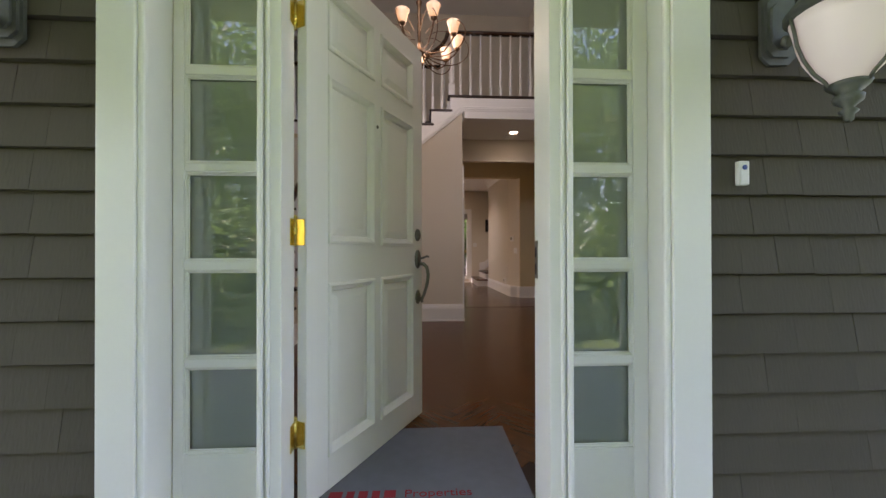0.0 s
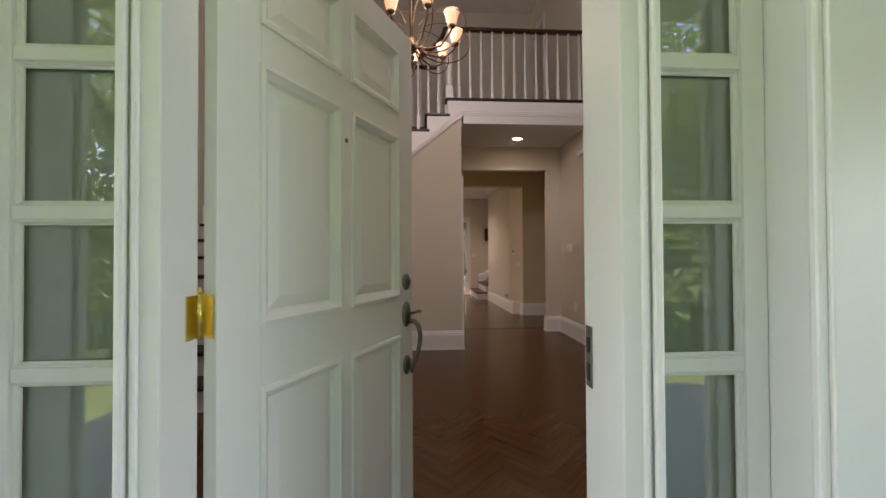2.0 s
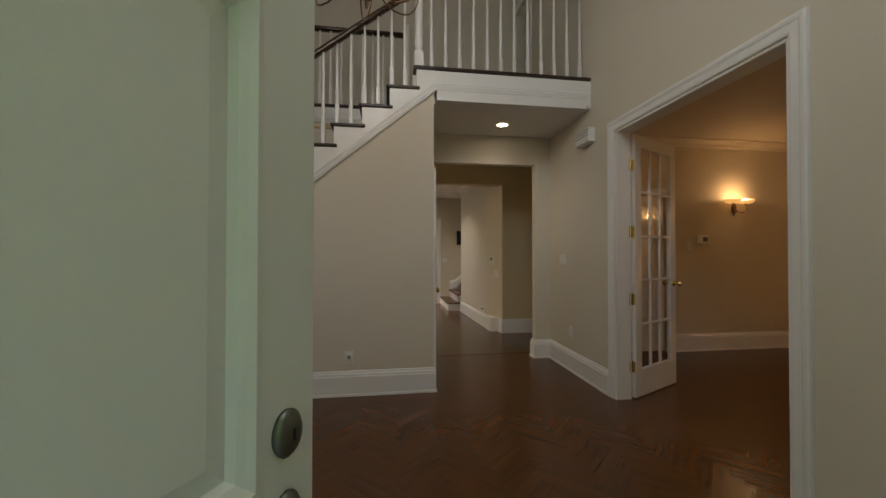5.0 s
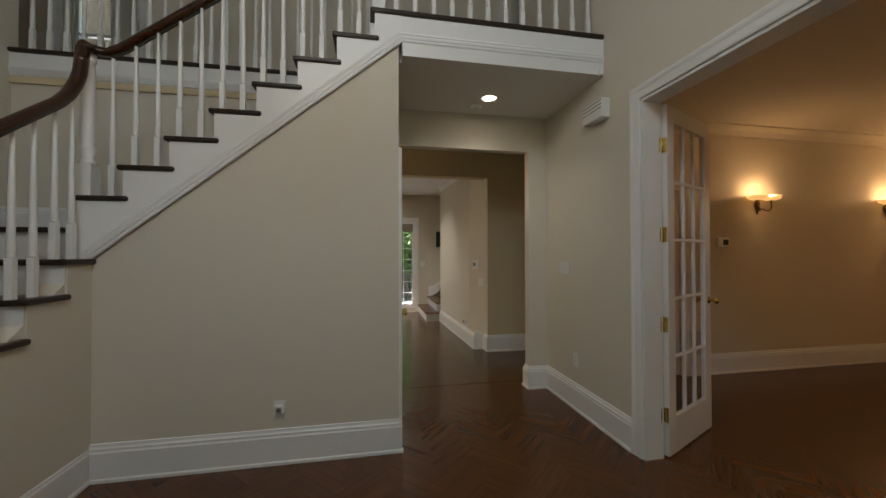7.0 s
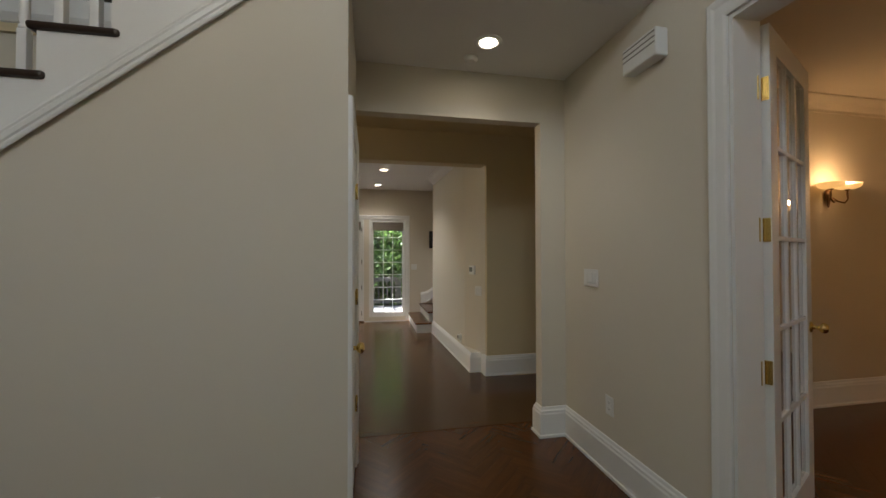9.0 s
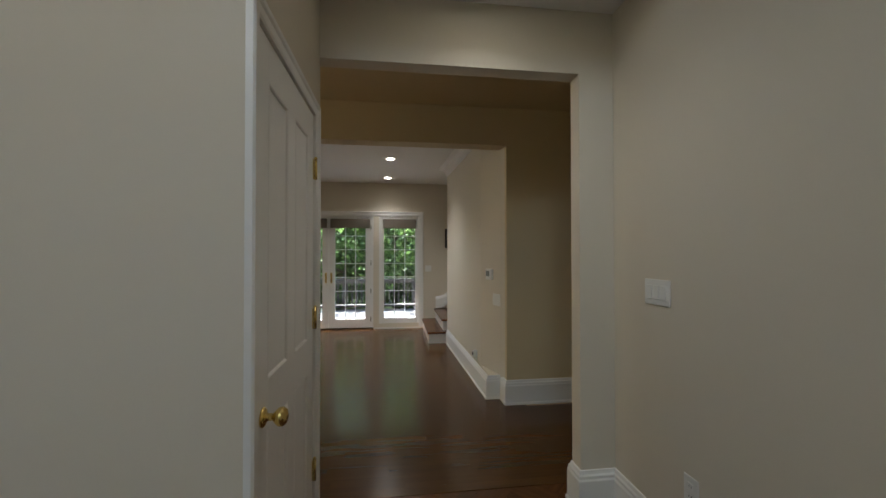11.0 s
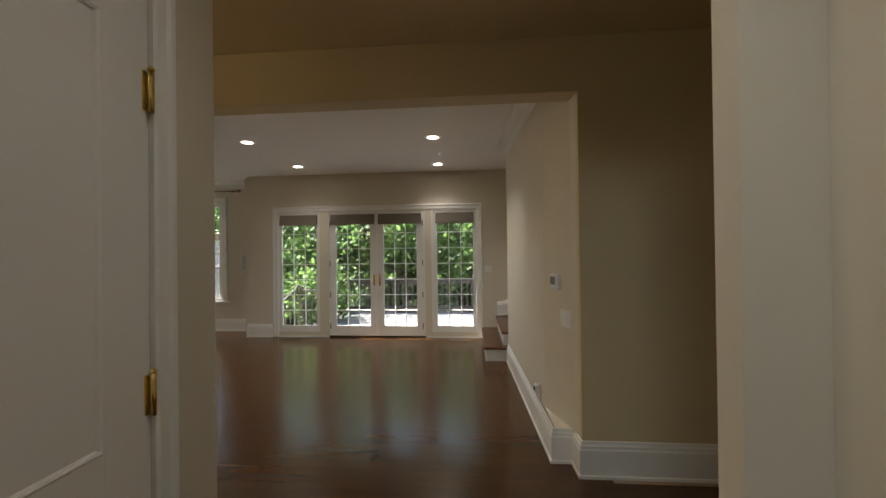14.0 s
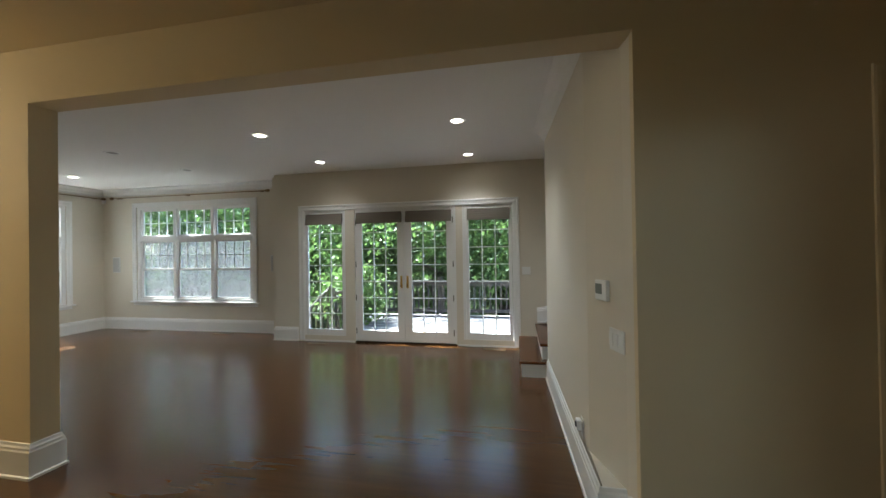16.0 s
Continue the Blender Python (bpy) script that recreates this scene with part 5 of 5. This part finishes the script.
# flush lamp at the far end of the cross hall
hl = thing("hall_ceiling_lamp", "flush round ceiling lamp with lit opal bowl", "ceiling lamp", pose(-3.6, 7.6, 2.762))
part("rim", lathe(B(), [(0.15, 0.0), (0.158, -0.012), (0.15, -0.026), (0.14, -0.026)], 28, None, False), M_ANTIQUE, hl)
part("bowl", lathe(B(), [(0.142, -0.02), (0.13, -0.05), (0.09, -0.082), (0.04, -0.098), (0.001, -0.102)], 28, None, False), M_BULB_SHADE, hl, "lit opal glass bowl")
lm = new("hall_lamp", bpy.data.lights.new("hall_lamp", "POINT"))
lm.data.energy, lm.data.color, lm.data.shadow_soft_size = 17.0, (1.0, 0.83, 0.58), 0.4
lm.parent = hl
lm.matrix_basis = pose(0, 0, -0.24)

# ---------- chandelier ----------
CX, CY, CZ = 0.66, 4.40, 2.73
chan = thing("chandelier", "bronze chandelier with looping arms and lit amber glass shades", "chandelier", pose(CX, CY, CZ))
bm = lathe(B(), [(0.004, 0), (0.022, 0.015), (0.026, 0.03), (0.012, 0.05), (0.030, 0.07), (0.050, 0.10), (0.055, 0.125), (0.025, 0.14), (0.016, 0.16), (0.016, 0.55), (0.030, 0.58), (0.012, 0.62), (0.008, 2.74)], 18)
part("stem", bm, M_BRONZE, chan)
for k in range(9):
    a = math.radians(40 * k + 8)
    r = 0.41 if k % 2 else 0.37
    lift = 0.19 if k % 2 else 0.17
    def pt(rad, z, da=0.0):
        return (rad * math.cos(a + da), rad * math.sin(a + da), z)
    arm = tube(B(), [pt(0.045, 0.11), pt(0.14, 0.06), pt(0.27, 0.045), pt(r - 0.02, 0.07 + lift * 0.3), pt(r, lift - 0.02), pt(r, lift)], 0.0075, 8)
    ap = part("arm", arm, M_BRONZE, chan)
    loop = [pt(0.04, 0.13)] + [pt(0.26 + 0.23 * math.cos(u), 0.17 + 0.15 * math.sin(u), 0.16 * math.sin(u * 0.5)) for u in [math.pi + 0.35 * j for j in range(1, 17)]]
    part("scroll", tube(B(), loop, 0.006, 7, 0.003), M_BRONZE, chan)
    S = Matrix.Translation(pt(r, lift))
    part("socket_cup", lathe(B(), [(0.006, -0.02), (0.026, -0.005), (0.030, 0.008), (0.020, 0.012)], 14, S), M_BRONZE, ap)
    part("shade", lathe(B(), [(0.020, 0.008), (0.034, 0.022), (0.043, 0.05), (0.050, 0.085), (0.062, 0.115), (0.058, 0.115), (0.040, 0.055), (0.018, 0.014)], 18, S, False), M_BULB_SHADE, ap, "lit amber glass shade")
lamp = new("chandelier_lamp", bpy.data.lights.new("chandelier_lamp", "POINT"))
lamp.data.energy, lamp.data.color, lamp.data.shadow_soft_size = 3.2, (1.0, 0.88, 0.72), 0.35
lamp.parent = chan
lamp.matrix_basis = pose(0, 0, 0.20)


# ---------- study sconces ----------
def sconce(m):
    t = thing("wall_sconce", "bronze two-arm wall sconce with lit amber bowls", "wall lamp", m, "study sconces")
    bm = B()
    lathe(bm, [(0.004, -0.10), (0.012, -0.085), (0.018, -0.05), (0.034, -0.01), (0.038, 0.03), (0.026, 0.06), (0.012, 0.075)], 16, Matrix.Translation((0, -0.02, 0)) @ Matrix.Diagonal((1, 0.5, 1, 1)))
    part("backplate", bm, M_BRONZE, t)
    for s in (-1, 1):
        x = 0.095 * s
        ap = part("arm", tube(B(), [(0, -0.03, 0.0), (0.02 * s, -0.08, -0.05), (0.06 * s, -0.10, -0.065), (0.10 * s, -0.10, -0.03), (0.095 * s, -0.10, 0.02), (0.095 * s, -0.10, 0.06)], 0.007, 8), M_BRONZE, t)
        S = Matrix.Translation((x, -0.10, 0.055))
        part("bowl", lathe(B(), [(0.012, 0), (0.05, 0.004), (0.082, 0.018), (0.094, 0.038), (0.098, 0.055), (0.092, 0.055), (0.074, 0.024), (0.02, 0.012)], 22, S, False), M_SCONCE_SHADE, ap, "lit amber glass bowl")
        part("cup", lathe(B(), [(0.006, -0.012), (0.02, -0.004), (0.022, 0.004), (0.01, 0.006)], 12, S), M_BRONZE, ap)
    lm = new("sconce_lamp", bpy.data.lights.new("sconce_lamp", "POINT"))
    lm.data.energy, lm.data.color, lm.data.shadow_soft_size = 0.60, (1.0, 0.62, 0.31), 0.04
    lm.parent = t
    lm.matrix_basis = pose(0, -0.17, 0.14)
    return t


sc1 = sconce(pose(5.42, 6.838, 1.90))
copy_thing(sc1, pose(7.39, 6.838, 1.90))
copy_thing(sc1, pose(7.85, 5.4, 1.90, 0, 0, -90))
# Unseen copies added as fill, to light the study walls more evenly.
copy_thing(sc1, pose(7.85, 3.6, 1.90, 0, 0, -90))
for x in (3.9, 5.4, 6.9):
    copy_thing(sc1, pose(x, 2.24, 1.90, 0, 0, 180))

# ---------- deck, railing, trees ----------
GX = -1.75
bm = B()
y = 12.12
while y < 15.6:
    box(bm, GX - 0.05 if y > 13.4 else -1.45, 6.2, y, y + 0.137, -0.20, -0.16)
    y += 0.142
dk = tagged(part("deck_boards", bm, M_DECK), "sunlit grey weathered deck boards behind the house", "deck", kind="structure")
structure("deck_frame", box(B(), -1.40, 6.2, 12.12, 15.6, -0.60, -0.22), M_DECK_RAIL, "timber frame below the deck", "deck")
guard = thing("deck_railing", "weathered grey timber deck railing with thin balusters", "railing", pose(0, 15.5, -0.16))
part("top_rail", box(B(), GX, 6.2, -0.07, 0.07, 0.82, 0.86, 0.004), M_DECK_RAIL, guard)
part("upper_rail", box(B(), GX, 6.2, -0.02, 0.02, 0.73, 0.815), M_DECK_RAIL, guard)
part("bottom_rail", box(B(), GX, 6.2, -0.02, 0.02, 0.08, 0.16), M_DECK_RAIL, guard)
bal = None
x = GX + 0.12
while x < 6.2:
    if bal is None:
        bal = part("deck_baluster", box(B(), -0.019, 0.019, -0.019, 0.019, 0.16, 0.73), M_DECK_RAIL, guard)
        bal.matrix_basis = pose(x, 0, 0)
    else:
        again(bal, pose(x, 0, 0), guard)
    x += 0.128
for k, x in enumerate((GX, 0.2, 2.15, 4.1, 6.05)):
    part("post", box(B(), x - 0.045, x + 0.045, 0.021, 0.111, 0, 0.94, 0.004), M_DECK_RAIL, guard)
# railing of the stair down into the garden
sg = thing("garden_stair_railing", "weathered timber railing of the garden stair", "railing", pose(-1.64, 13.6, -0.16))
part("handrail", tube(B(), [(-1.0, 0, -0.02), (-0.07, 0, 0.89)], 0.035, 6), M_DECK_RAIL, sg)
for k in range(7):
    part("picket", box(B(), -0.95 + 0.13 * k, -0.912 + 0.13 * k, -0.019, 0.019, -0.46, 0.03 + 0.127 * k), M_DECK_RAIL, sg)
part("post", box(B(), -0.07, 0.03, -0.05, 0.05, -0.46, 0.86, 0.004), M_DECK_RAIL, sg)
for k in range(2):
    part("picket", box(B(), 0.06 + 0.10 * k, 0.10 + 0.10 * k, -0.019, 0.019, 0.0, 0.74), M_DECK_RAIL, sg)
part("upper_rail", box(B(), 0.03, 0.26, -0.05, 0.05, 0.74, 0.79, 0.004), M_DECK_RAIL, sg)


def crown_mesh(name, n, rx, rz, seed, size, mat, hang=0.0):
    """Many small leaves gathered in uneven clumps."""
    r = np.random.RandomState(seed)
    nc = 46
    cen = r.normal(size=(nc, 3))
    cen /= np.linalg.norm(cen, axis=1)[:, None]
    cen *= (r.uniform(0.25, 1.0, nc) ** 0.6)[:, None] * np.array([rx, rx, rz])
    cs = r.uniform(0.28, 0.75, nc) * rx * 0.42
    pick = r.randint(0, nc, n)
    p = cen[pick] + r.normal(size=(n, 3)) * cs[pick][:, None] * np.array([1, 1, 0.55])
    d = r.normal(size=(n, 3))
    d[:, 2] -= 0.4 + hang
    d /= np.linalg.norm(d, axis=1)[:, None]
    s = np.cross(d, r.normal(size=(n, 3)))
    s /= np.linalg.norm(s, axis=1)[:, None]
    L = size * r.uniform(0.6, 1.3, n)[:, None]
    up = np.cross(s, d)
    v = np.empty((n, 4, 3))
    v[:, 0] = p
    v[:, 1] = p + d * L * 0.5 + s * L * 0.32 + up * L * 0.08
    v[:, 2] = p + d * L
    v[:, 3] = p + d * L * 0.5 - s * L * 0.32 + up * L * 0.08
    me = bpy.data.meshes.new(name)
    f = np.arange(n * 4).reshape(n, 4)
    me.from_pydata(v.reshape(-1, 3).tolist(), [], f.tolist())
    me.materials.append(mat)
    return me


def tree(m, h, crown_r, crown_z, n, seed, leaf=0.13, mat=None, thin=1.0, label="leafy green deciduous tree", group="trees behind the house"):
    t = thing("tree", label, "tree", m, group)
    r = random.Random(seed)
    bm = B()
    top = crown_z + crown_r * 0.4
    pts = [(0.0, 0.0, -0.2)]
    for k in range(1, 8):
        z = top * k / 7
        pts.append((0.05 * k * r.uniform(-1, 1), 0.05 * k * r.uniform(-1, 1), z))
    tube(bm, pts, 0.15 * thin, 9, 0.03)
    for k in range(9):
        z0 = top * r.uniform(0.35, 0.9)
        a = r.uniform(0, 6.28)
        ln = crown_r * r.uniform(0.5, 0.95)
        tube(bm, [(0, 0, z0), (ln * 0.4 * math.cos(a), ln * 0.4 * math.sin(a), z0 + ln * 0.3), (ln * math.cos(a + 0.2), ln * math.sin(a + 0.2), z0 + ln * r.uniform(0.2, 0.6))], 0.05 * thin, 6, 0.012)
    part("trunk", bm, M_BARK, t)
    cr = new("crown", crown_mesh("crown", n, crown_r, crown_r * 1.15, seed, leaf, mat or M_LEAF))
    cr.parent = t
    cr.matrix_basis = pose(0, 0, crown_z)
    return t


T1 = tree(pose(-1.2, 17.8, -0.62), 7, 2.3, 2.9, 9000, 1, 0.16)
T2 = tree(pose(1.6, 18.4, -0.62), 7, 2.4, 3.0, 9000, 2, 0.16)
T3 = tree(pose(0.3, 23.5, -0.62), 9, 3.2, 3.4, 7000, 3, 0.2, M_LEAF_DARK)
for k, (x, y, s) in enumerate(((4.6, 19.2, 1.05), (-4.2, 18.2, 1.0), (-8.2, 17.5, 1.1), (7.5, 18.5, 1.1), (-12.5, 15.0, 1.2))):
    copy_thing((T1, T2)[k % 2], pose(x, y, -0.62, 0, 0, 57 * k + 30) @ Matrix.Diagonal((s, s, s * 1.05, 1)))
for k, (x, y, s) in enumerate(((-3.6, 23.5, 1.2), (4.4, 24, 1.25), (-8.4, 25, 1.3), (9, 26, 1.4), (-13.5, 22, 1.3), (-17, 14, 1.2), (0.8, 28, 1.5), (-4, 30, 1.6), (6, 31, 1.6), (-10.5, 9.5, 1.0))):
    copy_thing(T3, pose(x, y, -0.62, 0, 0, 73 * k) @ Matrix.Diagonal((s, s, s, 1)))
# low shrubs along the deck and under the left light
T4 = tree(pose(-1.6, 14.4, -0.62), 2, 0.75, 1.0, 2600, 7, 0.11, M_LEAF, 0.4, "leafy green garden shrub beside the deck", "shrubs")
for k, (x, y, s) in enumerate(((-2.6, 16.6, 1.5), (-0.2, 16.6, 1.3), (1.9, 16.5, 1.2), (3.4, 16.8, 1.5), (-4.9, 16.5, 1.7), (-7.2, 15.6, 1.9), (-9.0, 12.0, 1.8))):
    copy_thing(T4, pose(x, y, -0.62, 0, 0, 90 * k) @ Matrix.Diagonal((s, s, s, 1)))
# trees across the front yard, mirrored in the sidelights
F1 = tree(pose(-1.7, -5.6, -0.62), 9, 2.9, 4.0, 26000, 21, 0.10, M_LEAF, 1.2, "tall leafy green tree in the front yard", "trees before the house")
F2 = tree(pose(1.9, -5.9, -0.62), 9, 2.9, 4.1, 26000, 22, 0.10, M_LEAF, 1.2, "tall leafy green tree in the front yard", "trees before the house")
for k, (x, y, s) in enumerate(((-5.6, -5.2, 1.0), (5.6, -5.4, 1.0), (-9.6, -6.5, 1.1), (9.6, -6.5, 1.1), (0.2, -10.5, 1.35), (-5.5, -11.5, 1.5), (6.0, -11.5, 1.5))):
    copy_thing((F1, F2)[k % 2], pose(x, y, -0.62, 0, 0, 61 * k) @ Matrix.Diagonal((s, s, s, 1)))
# Shrubs added to keep the sunlit lawn out of the lower panes' reflections.
for k, (x, y, s) in enumerate(((-4.2, -3.2, 1.5), (-1.6, -3.6, 1.2), (0.9, -3.5, 1.2), (3.2, -3.5, 1.3), (5.6, -3.2, 1.5), (-2.9, -3.0, 1.3), (-0.4, -3.1, 1.2), (2.1, -3.1, 1.25), (4.4, -3.0, 1.3))):
    tagged(copy_thing(T4, pose(x, y, -0.62, 0, 0, 77 * k) @ Matrix.Diagonal((s, s, s, 1))), group="shrubs before the house")
fence = thing("garden_fence", "pale grey lattice privacy screen beyond the window", "fence", pose(-4.0, 15.3, -0.62))
for k in range(22):
    part("board", box(B(), -2.6 + 0.15 * k, -2.46 + 0.15 * k, -0.012, 0.012, 0, 1.95), M_DECK, fence)

# ---------- kitchen seen past the hall ----------
structure("kitchen_floor_base", box(B(), 2.78, 7.5, 8.36, 11.6, -0.012, -0.005), M_GROUT, "tile grout of the kitchen floor", "floor")
kt = thing("floor_kitchen", "beige square kitchen floor tiles", "floor", pose(2.8, 8.2, 0), kind="structure")
tl = None
for i in range(12):
    for j in range(8):
        m = pose(0.0 + 0.405 * i + 0.2, 0.20 + 0.405 * j, 0)
        if tl is None:
            tl = part("tile", box(B(), -0.2, 0.2, -0.2, 0.2, -0.005, 0.002, 0.001), M_TILE, kt)
            tl.matrix_basis = m
        else:
            again(tl, m, kt)
bm = box(B(), 4.62, 7.6, 11.6, 11.7, 0, 2.95)
box(bm, 7.5, 7.6, 8.42, 11.6, 0, 2.95)
structure("wall_kitchen", bm, M_WALL, "plain cream kitchen walls", "wall")
structure("ceiling_kitchen", box(B(), 4.605, 7.6, 8.42, 11.7, 2.72, 2.8), M_CEIL, "white kitchen ceiling", "ceiling")


def cabinet(name, m, w, d, h, label, drawer=False, doors=1):
    t = thing(name, label, "cabinet", m, "kitchen cabinets")
    part("body", box(B(), 0, w, 0.02, d, 0, h), M_CAB, t)
    dh = h - (0.17 if drawer else 0.01)
    for k in range(doors):
        x0, x1 = w * k / doors + 0.004, w * (k + 1) / doors - 0.004
        bm = B()
        box(bm, x0, x0 + 0.05, 0, 0.019, 0.005, dh), box(bm, x1 - 0.05, x1, 0, 0.019, 0.005, dh)
        box(bm, x0 + 0.05, x1 - 0.05, 0, 0.019, 0.005, 0.06), box(bm, x0 + 0.05, x1 - 0.05, 0, 0.019, dh - 0.055, dh)
        box(bm, x0 + 0.05, x1 - 0.05, 0.008, 0.018, 0.06, dh - 0.055)
        dr = part("door", bm, M_CAB, t)
        part("handle", lathe(B(), [(0.006, 0), (0.006, 0.012), (0.014, 0.02), (0.010, 0.028)], 10, Matrix.Translation((x1 - 0.03, 0, dh - 0.08)) @ FACE), M_STEEL, dr)
    if drawer:
        d2 = part("drawer", box(B(), 0.004, w - 0.004, 0, 0.019, h - 0.155, h - 0.008, 0.003), M_CAB, t)
        part("handle", lathe(B(), [(0.006, 0), (0.006, 0.012), (0.014, 0.02), (0.010, 0.028)], 10, Matrix.Translation((w / 2, 0, h - 0.08)) @ FACE), M_STEEL, d2)
    return t


cabinet("base_cabinet", pose(4.74, 10.33, 0.09), 0.62, 0.6, 0.80, "honey maple base cabinet with drawer", True)
part("kick", box(B(), 4.74, 6.0, 10.40, 10.46, 0, 0.09), M_DARK_PLASTIC, tagged(new("toe_kick"), "dark recessed plinth below the counter", "plinth"))
dw = thing("dishwasher", "dark steel fronted dishwasher under the counter", "dishwasher", pose(5.38, 10.33, 0.09))
part("body", box(B(), 0, 0.60, 0.02, 0.6, 0, 0.80), M_DARK_PLASTIC, dw)
part("door", box(B(), 0.004, 0.596, 0, 0.019, 0.005, 0.795, 0.004), M_STEEL, dw)
part("handle", tube(B(), [(0.06, -0.04, 0.72), (0.54, -0.04, 0.72)], 0.010, 8), M_STEEL, dw)
wt = thing("worktop", "speckled brown stone worktop", "worktop", pose(5.37, 10.63, 0.89))
part("slab", box(B(), -0.62, 0.75, -0.33, 0.32, 0.0, 0.035, 0.005), M_COUNTER, wt)
cabinet("tall_cabinet", pose(5.33, 11.05, 0.95), 0.60, 0.55, 1.22, "honey maple tall wall cabinet", False)
cabinet("wall_cabinet", pose(5.94, 11.25, 1.44), 0.9, 0.35, 0.73, "honey maple wall cabinet", False, 2)
structure("backsplash", box(B(), 5.2, 7.4, 11.58, 11.599, 0.92, 1.44), M_SPLASH, "beige tiled backsplash", "backsplash")
downlight(pose(5.15, 10.2, 2.719), power=10)
downlight(pose(3.55, 11.1, 2.719), power=7)

# ---------- wooden floors ----------
def block_geometry(l, w, e=0.0004):
    hi = [(-l / 2 + e, -w / 2 + e), (l / 2 - e, -w / 2 + e), (l / 2 - e, w / 2 - e), (-l / 2 + e, w / 2 - e)]
    v = [(x, y, -0.0035) for x, y in hi] + [(x, y, 0.0) for x, y in hi]
    f = [(4, 5, 6, 7)] + [(k, (k + 1) % 4, 4 + (k + 1) % 4, 4 + k) for k in range(4)]
    return v, f


def boards(name, items, mat, m, parent=None):
    """Join blocks (x, y, length, width) into one mesh."""
    V, F = [], []
    for x, y, l, w in items:
        v, f = block_geometry(l, w, 0.0004 if w < 0.08 else 0.00004)
        o = len(V)
        V += [(a + x, b + y, c) for a, b, c in v]
        F += [tuple(i + o for i in q) for q in f]
    me = bpy.data.meshes.new(name)
    me.from_pydata(V, [], F)
    me.materials.append(mat)
    ob = new(name, me)
    ob.matrix_basis = m
    ob.parent = parent
    return ob


floor_a = thing("floor_foyer", "polished reddish brown herringbone oak floor", "floor", pose(0, 0, 0), kind="structure")
Wb, NB = 0.078, 5
Lb = Wb * NB
c45 = math.sqrt(0.5)
one = bpy.data.meshes.new("floor_block")
v, f = block_geometry(Lb, Wb)
one.from_pydata(v, [], f)
one.materials.append(M_FLOOR_PIECE)
setA, setB, near = [], [], 0
for r_ in range(-110, 160):
    for k in range(-14, 22):
        # blocks along u
        u, w_ = (r_ + 2 * NB * k) * Wb + Lb / 2, r_ * Wb + Wb / 2
        # blocks along w
        cu, cw = r_ * Wb + Wb / 2, (r_ - 2 * NB + 1 + 2 * NB * k) * Wb + Lb / 2
        for a, b, kind_ in ((u, w_, 0), (cu, cw, 1)):
            x, y = (a - b) * c45 + 0.9, (a + b) * c45 + 2.0
            if 2.34 < y < 7.30 and -1.80 < x < 7.8:
                if 0.35 < x < 2.25 and 3.9 < y < 6.0 and near < 300:
                    o = new("floor_block", one)
                    o.parent = floor_a
                    o.matrix_basis = pose(x, y, 0.0, 0, 0, 45 + 90 * kind_)
                    near += 1
                elif kind_ == 0:
                    setA.append(((x * c45 + y * c45), (-x * c45 + y * c45), Lb, Wb))
                else:
                    setB.append(((-x * c45 + y * c45), (-x * c45 - y * c45), Lb, Wb))
tagged(boards("blocks_one_way", setA, M_FLOOR_A, pose(0, 0, 0, 0, 0, 45), floor_a), kind="stuff")
tagged(boards("blocks_other_way", setB, M_FLOOR_A, pose(0, 0, 0, 0, 0, 135), floor_a), kind="stuff")

floor_b = thing("floor_living", "polished brown oak plank floor", "floor", pose(0, 0, 0.0016), kind="structure")
rs = random.Random(11)
lens_ = [0.7, 1.0, 1.3, 1.7]
meshes = []
for l in lens_:
    me = bpy.data.meshes.new("plank")
    v, f = block_geometry(l, 0.083, 0.00004)
    me.from_pydata(v, [], f)
    me.materials.append(wood("living_oak_plank", (0.060, 0.026, 0.0070), (0.098, 0.042, 0.0105), 0.21, 0, False, coat=0.0, ring=5.0) if not meshes else meshes[0].materials[0])
    meshes.append(me)
rest, cnt = [], 0
y = 7.10
while y < 12.40:
    x = -6.0 + rs.uniform(-0.8, 0)
    end = 4.7 if y < 8.2 else (2.75 if y > 8.36 else 4.3)
    while x < end:
        k = rs.randrange(4)
        l = lens_[k]
        if -1.2 < x and x + l < 3.0 and 7.0 < y < 11.3 and cnt < 300:
            o = new("plank", meshes[k])
            o.parent = floor_b
            o.matrix_basis = pose(x + l / 2, y + 0.0415, 0)
            cnt += 1
        else:
            rest.append((x + l / 2, y + 0.0415, l, 0.083))
        x += l
    y += 0.083
tagged(boards("plank_rest", rest, M_FLOOR_B, pose(0, 0, 0), floor_b), kind="stuff")
structure("floor_border", box(B(), -6.0, 4.75, 7.06, 7.135, -0.003, 0.0032, 0.001), M_FLOOR_B, "border board between the two floor patterns", "floor")

structure("worktop_rear", box(B(), 5.2, 7.4, 11.0, 11.58, 0.88, 0.92, 0.004), M_COUNTER, "stone worktop along the kitchen wall", "worktop")
structure("cabinet_run", box(B(), 5.2, 7.4, 11.04, 11.58, 0.0, 0.878), M_CAB, "maple base cabinets along the kitchen wall", "cabinet")
